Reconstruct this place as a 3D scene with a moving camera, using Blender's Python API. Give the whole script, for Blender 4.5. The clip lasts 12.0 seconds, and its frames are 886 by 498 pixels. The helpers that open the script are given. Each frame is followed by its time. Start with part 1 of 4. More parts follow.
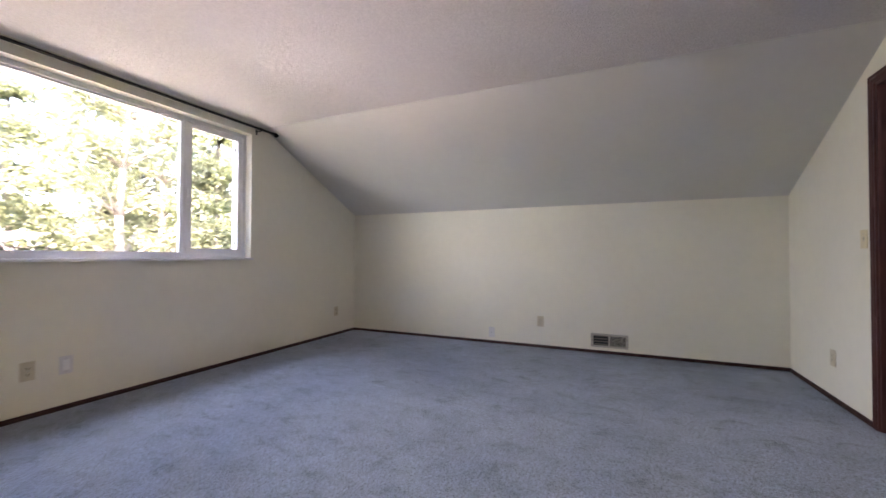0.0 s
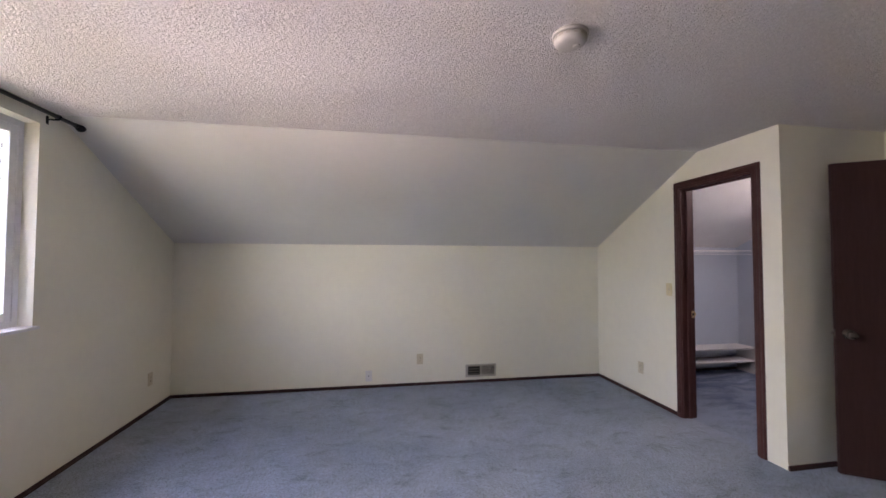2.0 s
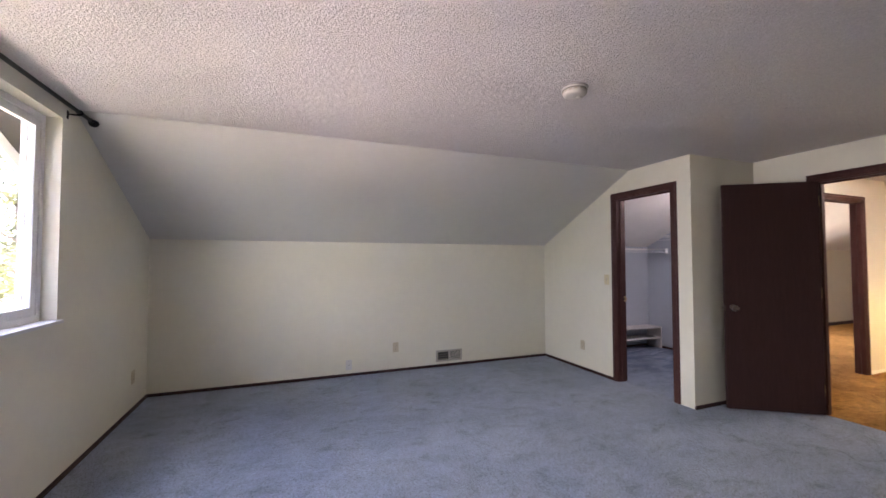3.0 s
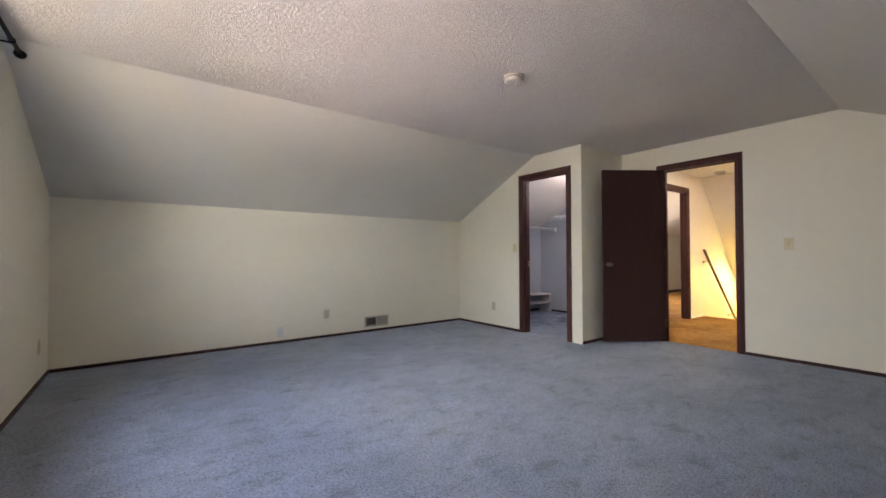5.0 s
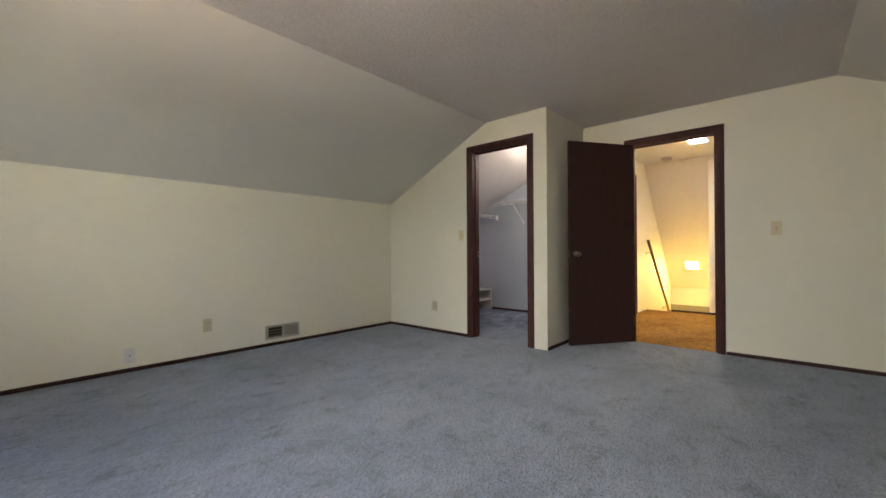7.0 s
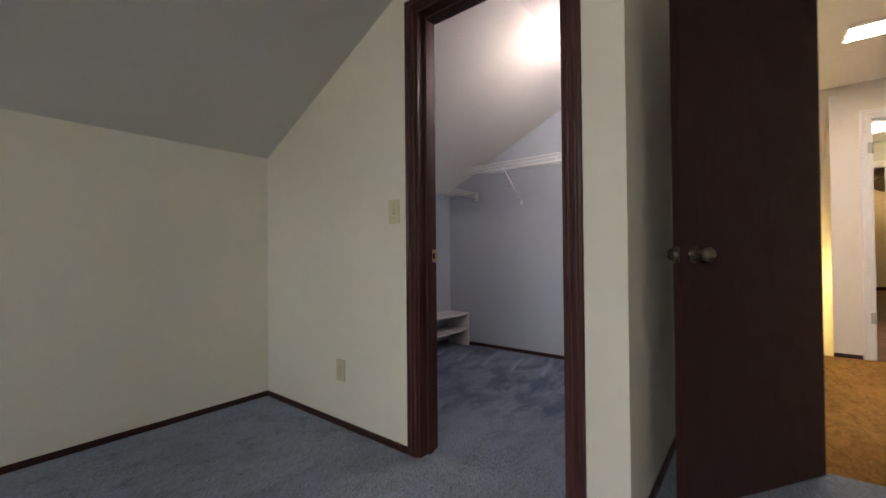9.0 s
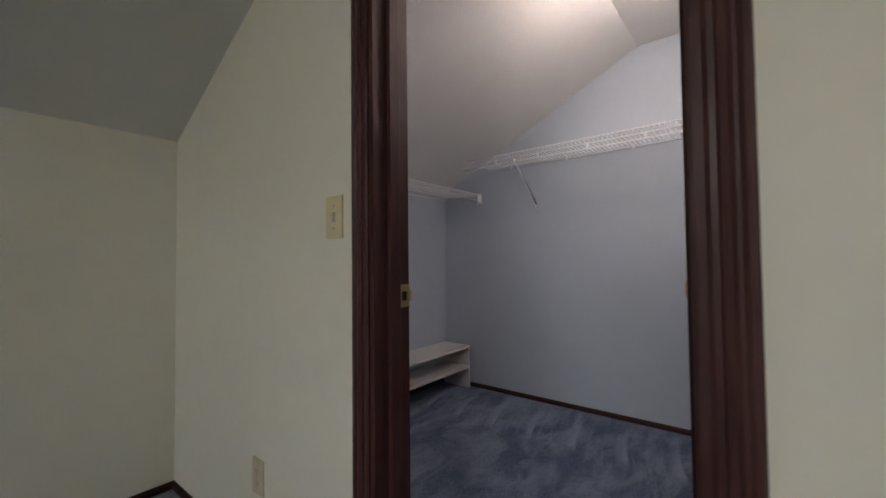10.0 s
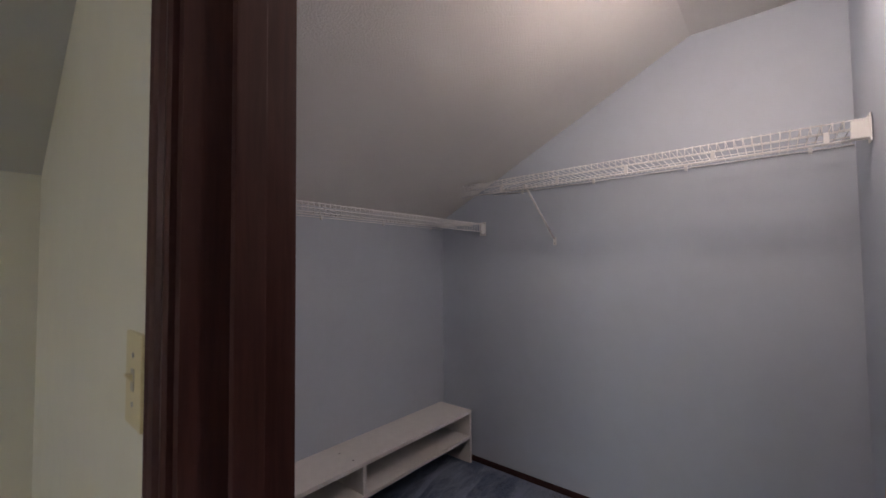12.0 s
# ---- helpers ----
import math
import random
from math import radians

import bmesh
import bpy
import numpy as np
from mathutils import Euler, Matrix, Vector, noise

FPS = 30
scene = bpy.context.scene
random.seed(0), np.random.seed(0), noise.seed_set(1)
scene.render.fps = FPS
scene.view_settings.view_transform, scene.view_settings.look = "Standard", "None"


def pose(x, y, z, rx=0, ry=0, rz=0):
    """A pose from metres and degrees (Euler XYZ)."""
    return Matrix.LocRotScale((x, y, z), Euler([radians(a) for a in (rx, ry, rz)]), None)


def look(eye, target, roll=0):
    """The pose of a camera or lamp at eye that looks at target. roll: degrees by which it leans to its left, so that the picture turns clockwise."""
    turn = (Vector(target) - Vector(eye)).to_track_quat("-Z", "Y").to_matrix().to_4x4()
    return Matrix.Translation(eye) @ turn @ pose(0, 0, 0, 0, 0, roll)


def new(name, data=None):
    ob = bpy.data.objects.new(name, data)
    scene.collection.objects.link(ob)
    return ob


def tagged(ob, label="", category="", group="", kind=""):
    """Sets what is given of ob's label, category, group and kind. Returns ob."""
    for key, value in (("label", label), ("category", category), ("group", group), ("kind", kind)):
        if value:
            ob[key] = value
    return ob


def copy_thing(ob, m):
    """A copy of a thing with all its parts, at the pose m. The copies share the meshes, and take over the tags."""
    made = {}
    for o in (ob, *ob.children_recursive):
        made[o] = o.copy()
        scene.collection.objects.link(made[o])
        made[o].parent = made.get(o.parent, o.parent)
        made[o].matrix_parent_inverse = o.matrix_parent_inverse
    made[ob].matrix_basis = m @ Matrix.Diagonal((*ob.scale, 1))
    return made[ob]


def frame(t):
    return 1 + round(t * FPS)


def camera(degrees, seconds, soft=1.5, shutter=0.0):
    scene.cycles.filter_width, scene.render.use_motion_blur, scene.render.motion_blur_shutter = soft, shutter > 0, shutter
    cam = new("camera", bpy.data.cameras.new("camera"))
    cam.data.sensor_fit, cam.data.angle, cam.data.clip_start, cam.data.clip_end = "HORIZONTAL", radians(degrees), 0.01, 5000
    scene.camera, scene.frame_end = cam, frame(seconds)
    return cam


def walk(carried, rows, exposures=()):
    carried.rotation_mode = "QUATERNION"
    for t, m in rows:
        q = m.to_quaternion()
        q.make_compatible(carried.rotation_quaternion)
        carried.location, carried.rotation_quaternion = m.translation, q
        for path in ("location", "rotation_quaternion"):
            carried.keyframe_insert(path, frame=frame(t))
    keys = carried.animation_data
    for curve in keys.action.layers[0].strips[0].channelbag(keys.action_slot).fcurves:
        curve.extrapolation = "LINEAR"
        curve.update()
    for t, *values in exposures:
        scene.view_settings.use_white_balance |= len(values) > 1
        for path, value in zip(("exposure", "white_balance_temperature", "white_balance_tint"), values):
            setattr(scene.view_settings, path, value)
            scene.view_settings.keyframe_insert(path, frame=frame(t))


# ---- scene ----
cam = camera(96.5, 12.0, shutter=0.3)
PATH = [
    (0, (0.428, 0.297, 1.003), (-0.387, 2.124, 1.039), 0.2),
    (0.5, (0.131, 0.476, 1.078), (-0.346, 2.418, 1.117), 0.3),
    (1, (-0.202, 0.537, 1.218), (-0.359, 2.53, 1.269), 0.2),
    (1.5, (-0.503, 0.454, 1.333), (-0.398, 2.45, 1.39), 0.1),
    (2, (-0.89, 0.325, 1.36), (-0.542, 2.294, 1.428), 0.1),
    (2.5, (-1.267, 0.15, 1.357), (-0.709, 2.069, 1.43), 0.1),
    (3, (-1.599, 0.027, 1.319), (-0.868, 1.888, 1.385), -0.1),
    (3.2, (-1.688, -0.026, 1.29), (-0.897, 1.81, 1.353), -0.2),
    (5, (-2.198, -0.133, 1.017), (-0.995, 1.464, 1.051), -0.2),
    (5.5, (-2.21, -0.03, 0.936), (-0.923, 1.5, 0.97), -0.2),
    (6, (-2.15, 0.173, 0.917), (-0.782, 1.632, 0.942), -0.0),
    (6.5, (-1.981, 0.499, 0.915), (-0.537, 1.883, 0.941), -0.2),
    (6.7, (-1.869, 0.624, 0.934), (-0.396, 1.977, 0.955), -0.2),
    (8.3, (-0.262, 1.764, 0.93), (1.302, 3.011, 0.935), -0.7),
    (8.5, (-0.032, 1.908, 0.934), (1.537, 3.149, 0.94), -0.6),
    (9, (0.467, 2.218, 0.917), (2.038, 3.454, 0.939), -0.5),
    (9.5, (0.862, 2.471, 0.955), (2.429, 3.712, 0.996), -0.6),
    (10, (1.148, 2.671, 0.997), (2.713, 3.914, 1.055), -0.6),
    (10.5, (1.345, 2.82, 1.045), (2.908, 4.066, 1.114), -0.7),
    (11, (1.471, 2.899, 1.112), (3.026, 4.154, 1.191), -0.9),
    (11.5, (1.59, 2.934, 1.185), (3.131, 4.206, 1.267), -0.8),
    (12, (1.664, 2.949, 1.253), (3.194, 4.233, 1.333), -0.6),
]
# the camera's own brightening and white balance: seconds, stops, kelvin, tint
EXPOSURES = [(0.0, 5.21, 6550, 32), (1.5, 5.16, 6550, 34), (3.0, 5.18, 6550, 33), (5.5, 5.19, 7100, 25), (6.5, 5.08, 7500, 21), (8.5, 4.87, 7000, 25), (9.5, 4.55, 6850, 23), (10.5, 4.47, 6800, 22), (12.0, 4.38, 6950, 27)]
walk(cam, [(t, look(eye, target, roll)) for t, eye, target, roll in PATH], EXPOSURES)

# ---- world, sun and exposure ----
world = bpy.data.worlds.new("sky")
scene.world = world
world.use_nodes = True
wn = world.node_tree
sky = wn.nodes.new("ShaderNodeTexSky")
sky.sky_type = "NISHITA"
sky.sun_disc = False
sky.sun_elevation, sky.sun_rotation = radians(49), radians(141)
sky.dust_density = 2.0
wn.nodes["Background"].inputs[1].default_value = 0.12
wn.links.new(sky.outputs[0], wn.nodes["Background"].inputs[0])
sun_data = bpy.data.lights.new("sun", "SUN")
sun_data.energy, sun_data.angle, sun_data.color = 4.5, radians(0.5), (1.0, 0.93, 0.82)
sun = new("sun", sun_data)
# from the south-east: the house shades the ground beside it, the drive beyond lies in the sun
sun.matrix_world = look((6.5, -8.0, 12.0), (0, 0, 0))
# the daylight that comes in through the bedroom window, by strips in its opening
def opening_lamp(name, width, height, watts, spread, color, eye, way):
    data = bpy.data.lights.new(name, "AREA")
    data.shape, data.size, data.size_y = "RECTANGLE", width, height
    data.energy, data.spread, data.color = watts, radians(spread), color
    lamp = new(name, data)
    lamp.matrix_world = look(eye, tuple(e + w for e, w in zip(eye, way)))
    return lamp


# the high sky, down on to the carpet
opening_lamp("window_sky", 1.9, 0.10, 0.42, 68, (0.93, 1.0, 0.93), (-2.93, 1.865, 2.15), (0.90, 0.0, -0.43))
opening_lamp("window_sky", 2.2, 0.12, 0.23, 80, (0.70, 0.84, 1.0), (-2.955, 1.865, 1.24), (0.70, 0.0, -0.71))
# the sunlit trees to the south-west, level across the room; the sunlit drive, up on to the ceiling and the slope
for y in (1.05, 1.85, 2.65):
    opening_lamp("window_trees", 0.22, 1.0, 0.032, 58, (0.95, 1.0, 0.84), (-2.93, y, 1.58), (0.66, 0.74, -0.15))
    opening_lamp("window_drive", 0.45, 0.80, 0.028, 34, (1.0, 0.83, 0.70), (-2.96, y, 1.50), (0.86, 0.30, 0.40))
opening_lamp("window_drive", 2.1, 0.10, 0.155, 62, (1.0, 0.91, 0.85), (-2.93, 1.865, 1.10), (0.89, -0.12, 0.43))

# added lamp to brighten the room across the hall, in its unseen window
across_data = bpy.data.lights.new("across_fill", "AREA")
across_data.shape, across_data.size, across_data.size_y = "RECTANGLE", 2.0, 0.85
across_data.energy, across_data.color = 1.7, (1.0, 0.92, 0.83)
across_fill = new("across_fill", across_data)
across_fill.matrix_world = look((6.5, 4.71, 1.08), (6.5, 3.71, 1.00))

# ---- materials ----
def rgb(c):
    return (c[0], c[1], c[2], 1.0)


class Mat:
    """A node material with a Principled shader, built up step by step."""
    def __init__(self, name, color=(0.5, 0.5, 0.5), rough=0.5, metal=0.0):
        self.m = bpy.data.materials.new(name)
        self.m.use_nodes = True
        self.t = self.m.node_tree
        self.b = self.t.nodes["Principled BSDF"]
        self.b.inputs["Base Color"].default_value = rgb(color)
        self.b.inputs["Roughness"].default_value = rough
        self.b.inputs["Metallic"].default_value = metal
        self.bump = None
        self.co = None

    def node(self, kind):
        return self.t.nodes.new(kind)

    def coords(self, scale=(1, 1, 1)):
        if self.co is None:
            self.co = self.node("ShaderNodeTexCoord")
        mp = self.node("ShaderNodeMapping")
        mp.inputs["Scale"].default_value = scale
        self.t.links.new(self.co.outputs["Object"], mp.inputs["Vector"])
        return mp.outputs[0]

    def noise(self, scale, detail=4.0, rough=0.55, stretch=(1, 1, 1), distort=0.0):
        n = self.node("ShaderNodeTexNoise")
        n.inputs["Scale"].default_value = scale
        n.inputs["Detail"].default_value = detail
        n.inputs["Roughness"].default_value = rough
        n.inputs["Distortion"].default_value = distort
        self.t.links.new(self.coords(stretch), n.inputs["Vector"])
        return n.outputs[0]

    def voronoi(self, scale, stretch=(1, 1, 1), feature="F1"):
        n = self.node("ShaderNodeTexVoronoi")
        n.feature = feature
        n.inputs["Scale"].default_value = scale
        self.t.links.new(self.coords(stretch), n.inputs["Vector"])
        return n.outputs[0]

    def ramp(self, fac, stops):
        r = self.node("ShaderNodeValToRGB")
        e = r.color_ramp.elements
        while len(e) < len(stops):
            e.new(0.5)
        for k, (pos, c) in enumerate(stops):
            e[k].position = pos
            e[k].color = rgb(c) if isinstance(c, tuple) else (c, c, c, 1)
        self.t.links.new(fac, r.inputs[0])
        return r.outputs[0]

    def mix(self, a, b, fac=0.5, kind="MIX"):
        n = self.node("ShaderNodeMix")
        n.data_type, n.blend_type = "RGBA", kind
        for sock, v in ((n.inputs[0], fac), (n.inputs[6], a), (n.inputs[7], b)):
            if isinstance(v, (int, float)):
                sock.default_value = v
            elif isinstance(v, tuple):
                sock.default_value = rgb(v)
            else:
                self.t.links.new(v, sock)
        return n.outputs[2]

    def calc(self, kind, a, b=0.0):
        n = self.node("ShaderNodeMath")
        n.operation = kind
        for sock, v in ((n.inputs[0], a), (n.inputs[1], b)):
            if isinstance(v, (int, float)):
                sock.default_value = v
            else:
                self.t.links.new(v, sock)
        return n.outputs[0]

    def color(self, out):
        self.t.links.new(out, self.b.inputs["Base Color"])
        return self

    def rough(self, out):
        self.t.links.new(out, self.b.inputs["Roughness"])
        return self

    def relief(self, height, strength=0.3, distance=0.01):
        n = self.node("ShaderNodeBump")
        n.inputs["Strength"].default_value = strength
        n.inputs["Distance"].default_value = distance
        self.t.links.new(height, n.inputs["Height"])
        if self.bump is not None:
            self.t.links.new(self.bump, n.inputs["Normal"])
        self.bump = n.outputs[0]
        self.t.links.new(self.bump, self.b.inputs["Normal"])
        return self


def paint(name, c, bump=0.12, rough=0.6):
    """Rolled wall paint with faint mottling and orange-peel relief."""
    m = Mat(name, c, rough)
    a = m.ramp(m.noise(1.3, 3), [(0.3, tuple(v * 0.95 for v in c)), (0.7, c)])
    b = m.ramp(m.noise(14, 5), [(0.3, 0.95), (0.65, 1.0)])
    m.color(m.mix(a, b, 0.5, "MULTIPLY"))
    m.relief(m.noise(120, 3), bump, 0.004)
    m.relief(m.noise(6, 2), 0.05, 0.02)
    return m.m


M_WALL = paint("wall_paint", (0.81, 0.782, 0.655))
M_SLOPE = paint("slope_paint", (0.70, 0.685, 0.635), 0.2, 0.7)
M_CLOSET = paint("closet_paint", (0.472, 0.528, 0.60), 0.1)
M_HALL = paint("hall_paint", (0.78, 0.74, 0.66))
M_BATH = paint("bath_paint", (0.60, 0.62, 0.54))
M_WHITE = paint("white_trim_paint", (0.80, 0.80, 0.79), 0.04, 0.4)


def popcorn():
    m = Mat("textured_ceiling", (0.74, 0.72, 0.70), 0.85)
    a = m.noise(116, 3, 0.6, distort=0.4)
    b = m.voronoi(116)
    # colour is also darkened in the relief's hollows, painting in their shade
    m.color(m.mix(m.ramp(m.noise(0.9, 3), [(0.3, (0.83, 0.80, 0.78)), (0.7, (0.87, 0.85, 0.83))]), m.ramp(a, [(0.36, 0.89), (0.54, 1.02)]), 1.0, "MULTIPLY"))
    m.relief(m.ramp(a, [(0.42, 0.0), (0.6, 1.0)]), 0.85, 0.009)
    m.relief(b, 0.3, 0.006)
    return m.m


M_CEIL = popcorn()


def orange_peel():
    m = Mat("closet_ceiling_texture", (0.78, 0.76, 0.74), 0.8)
    m.color(m.ramp(m.noise(2, 3), [(0.3, (0.77, 0.75, 0.72)), (0.7, (0.82, 0.80, 0.77))]))
    m.relief(m.ramp(m.noise(150, 3, 0.6), [(0.42, 0.0), (0.62, 1.0)]), 0.45, 0.004)
    return m.m


M_CLOSCEIL = orange_peel()


def carpet(name, dark, mid, light, marks=0.5, strokes=0.0, shag=0.0, doorway_color=None):
    """Plush cut-pile carpet: fine tufts, painted shade between them, brushed patches and darker tracks."""
    m = Mat(name, mid, 0.95)
    big = m.ramp(m.noise(1.4, 4, 0.6), [(0.34, dark), (0.52, mid), (0.70, light)])
    foot = m.ramp(m.noise(5.5, 8, 0.72, (1.0, 1.5, 1.0), 0.5), [(0.35, 0.56), (0.44, 0.90), (0.52, 1.0), (0.66, 1.08)])
    # dark flecks carry the shade between tufts in the colour
    clump_shade = m.mix(m.ramp(m.noise(84, 3, 0.65, (1.0, 1.5, 1.0)), [(0.35, 0.20), (0.50, 0.98), (0.64, 1.16)]), m.ramp(m.noise(34, 4, 0.7), [(0.36, 0.80), (0.6, 1.06)]), 1.0, "MULTIPLY")
    tuft = m.ramp(m.noise(190, 3, 0.65), [(0.34, 0.45), (0.60, 1.12)])
    if doorway_color:
        # painted shade: the doorway colour darkens with x into the closet
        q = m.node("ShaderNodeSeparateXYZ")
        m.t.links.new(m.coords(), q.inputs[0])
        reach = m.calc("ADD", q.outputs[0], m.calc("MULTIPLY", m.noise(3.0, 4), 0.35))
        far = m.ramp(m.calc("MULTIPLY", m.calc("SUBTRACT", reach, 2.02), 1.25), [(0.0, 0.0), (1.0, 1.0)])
        big = m.mix(doorway_color, big, far)
    c = m.mix(big, foot, marks, "MULTIPLY")
    c = m.mix(c, clump_shade, 0.95, "MULTIPLY")
    c = m.mix(c, tuft, 0.6, "MULTIPLY")
    if shag:
        c = m.mix(c, m.ramp(m.noise(15, 6, 0.75, (0.7, 1.6, 1.0), 0.6), [(0.36, 0.24), (0.45, 0.80), (0.52, 1.0), (0.64, 1.16)]), shag, "MULTIPLY")
    if strokes:
        # strokes of a vacuum cleaner: arcs swept off the far wall, then soft brushed patches
        soft = m.ramp(m.noise(4.6, 6, 0.66, (0.75, 1.7, 1.0), 0.6), [(0.43, 0.0), (0.58, 0.75)])
        fine = m.ramp(m.noise(13, 4, 0.6, (0.5, 1.6, 1.0), 0.2), [(0.34, 0.35), (0.62, 1.0)])
        c = m.mix(c, light, m.mix(soft, fine, 0.8, "MULTIPLY"))
        p = m.node("ShaderNodeSeparateXYZ")
        m.t.links.new(m.coords(), p.inputs[0])
        off = m.calc("SUBTRACT", 3.77, p.outputs[0])
        bow = m.calc("MULTIPLY", m.calc("MULTIPLY", off, off), 0.34)
        wob = m.calc("MULTIPLY", m.noise(2.0, 2), 0.07)
        at = m.calc("ADD", m.calc("ADD", p.outputs[1], bow), wob)
        for pitch, near, far, power in ((0.255, 0.02, 0.60, 1.0), (0.07, 0.02, 0.62, 0.35)):
            band = m.ramp(m.calc("FRACT", m.calc("DIVIDE", at, pitch)), [(0.0, 0.0), (0.05, strokes * power), (0.15, strokes * power * 0.7), (0.28, 0.0)])
            zone = m.ramp(off, [(near, 0.0), (near + 0.15, 0.35), (far - 0.10, 1.0), (far, 0.0)])
            c = m.mix(c, tuple(v * 1.2 for v in light), m.mix(m.mix(band, zone, 1.0, "MULTIPLY"), fine, 0.4, "MULTIPLY"))
    m.color(c)
    m.relief(m.noise(200, 3, 0.65), 1.0, 0.012)
    m.relief(m.noise(84, 3, 0.65, (1.0, 1.5, 1.0)), 1.0, 0.02)
    m.relief(m.noise(8, 4, 0.6), 0.25, 0.03)
    m.b.inputs["Sheen Weight"].default_value = 0.7
    m.b.inputs["Sheen Roughness"].default_value = 0.5
    m.b.inputs["Sheen Tint"].default_value = rgb(light)
    m.b.inputs["Specular IOR Level"].default_value = 0.1
    return m.m


M_CARPET = carpet("blue_carpet", (0.40, 0.47, 0.575), (0.50, 0.58, 0.695), (0.59, 0.67, 0.785), 1.0)
# copy of the bedroom carpet with the closet's shade put into its colour
M_CARPET2 = carpet("closet_shade_carpet", (0.105, 0.15, 0.27), (0.145, 0.205, 0.355), (0.38, 0.45, 0.58), 0.95, 1.0, doorway_color=(0.50, 0.58, 0.695))
M_BROWN = carpet("brown_carpet", (0.32, 0.15, 0.04), (0.60, 0.315, 0.095), (0.72, 0.40, 0.13), 1.0, shag=0.9)


def wood(name, dark, light, rough=0.35, along="z", scale=1.0, coat=0.0):
    m = Mat(name, light, rough)
    st = {"x": (0.06, 1, 1), "y": (1, 0.06, 1), "z": (1, 1, 0.06)}[along]
    g = m.noise(55 * scale, 6, 0.65, st, 0.4)
    f = m.noise(240 * scale, 3, 0.6, st)
    c = m.ramp(g, [(0.32, dark), (0.68, light)])
    m.color(m.mix(c, m.ramp(f, [(0.35, 0.82), (0.65, 1.03)]), 0.7, "MULTIPLY"))
    m.rough(m.ramp(m.noise(9, 3), [(0.3, rough * 0.8), (0.7, rough * 1.25)]))
    m.relief(g, 0.12, 0.002)
    m.b.inputs["Coat Weight"].default_value = coat
    m.b.inputs["Coat Roughness"].default_value = 0.25
    return m.m


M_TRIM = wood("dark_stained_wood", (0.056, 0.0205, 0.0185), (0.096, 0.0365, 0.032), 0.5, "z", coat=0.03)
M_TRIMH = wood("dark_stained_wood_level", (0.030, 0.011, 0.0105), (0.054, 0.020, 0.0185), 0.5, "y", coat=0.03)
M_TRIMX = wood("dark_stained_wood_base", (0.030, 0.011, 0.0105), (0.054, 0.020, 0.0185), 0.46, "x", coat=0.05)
M_DOOR = wood("dark_door_veneer", (0.045, 0.0225, 0.0210), (0.053, 0.0268, 0.0247), 0.5, "z", 0.7)
for stained, gloss in ((M_DOOR, 0.08), (M_TRIM, 0.28), (M_TRIMH, 0.28), (M_TRIMX, 0.28)):
    stained.node_tree.nodes["Principled BSDF"].inputs["Specular IOR Level"].default_value = gloss
M_RAIL = wood("stained_handrail_wood", (0.10, 0.05, 0.02), (0.18, 0.09, 0.04), 0.4, "x")
M_PLANK = wood("plank_floor", (0.10, 0.045, 0.03), (0.19, 0.085, 0.06), 0.55, "x", 0.4)
M_FARFLOOR = wood("far_plank_floor", (0.08, 0.04, 0.03), (0.14, 0.075, 0.06), 0.6, "x", 0.4)


def plastic(name, c, rough=0.4):
    m = Mat(name, c, rough)
    m.color(m.ramp(m.noise(25, 4), [(0.3, tuple(v * 0.93 for v in c)), (0.7, c)]))
    m.relief(m.noise(300, 2), 0.03, 0.001)
    return m.m


M_IVORY = plastic("ivory_plastic", (0.62, 0.55, 0.38))
M_WPLASTIC = plastic("white_plastic", (0.82, 0.82, 0.80))
M_SWITCH = plastic("light_ivory_plastic", (0.70, 0.61, 0.37))
M_AGED = plastic("aged_cream_plastic", (0.58, 0.55, 0.51))
M_GREYPLATE = plastic("cool_white_plastic", (0.70, 0.69, 0.68))
M_VINYL = plastic("white_vinyl", (0.74, 0.735, 0.73), 0.35)
M_DARK = plastic("dark_slot", (0.012, 0.012, 0.012), 0.7)
M_MELAMINE = plastic("white_melamine", (0.70, 0.68, 0.66), 0.45)
M_VENT = plastic("cream_enamel", (0.46, 0.42, 0.35), 0.4)
# darker brown enamel: the louvers' shade is put into their colour
M_LOUVER = plastic("enamel_painted_shade", (0.16, 0.135, 0.11), 0.45)
M_WIRE = plastic("white_coated_wire", (0.80, 0.80, 0.79), 0.35)
M_TOWEL = plastic("white_cotton", (0.82, 0.82, 0.80), 0.95)


def metal(name, c, rough):
    m = Mat(name, c, rough, 1.0)
    m.rough(m.ramp(m.noise(40, 4), [(0.3, rough * 0.7), (0.7, rough * 1.4)]))
    return m.m


M_BRASS = metal("worn_brass", (0.56, 0.41, 0.22), 0.38)
M_CHROME = metal("tarnished_nickel", (0.16, 0.13, 0.105), 0.28)
M_STEEL = metal("dull_steel", (0.45, 0.44, 0.42), 0.4)
M_ROD = Mat("black_rod_metal", (0.018, 0.015, 0.015), 0.38, 0.6).m


def lamp_mat(name, c, strength):
    m = Mat(name, (0.8, 0.8, 0.8), 0.4)
    m.b.inputs["Emission Color"].default_value = rgb(c)
    m.b.inputs["Emission Strength"].default_value = strength
    return m.m


M_BULB = lamp_mat("closet_bulb_glow", (1.0, 0.90, 0.79), 9.3)
M_HALLLAMP = lamp_mat("hall_light_glow", (1.0, 0.925, 0.78), 7.8)
M_STAIRLAMP = lamp_mat("stair_light_glow", (1.0, 0.79, 0.23), 11.5)
M_FARLAMP = lamp_mat("far_room_light_glow", (1.0, 0.68, 0.22), 3.0)
M_BATHLAMP = lamp_mat("bath_light_glow", (1.0, 0.80, 0.52), 2.4)


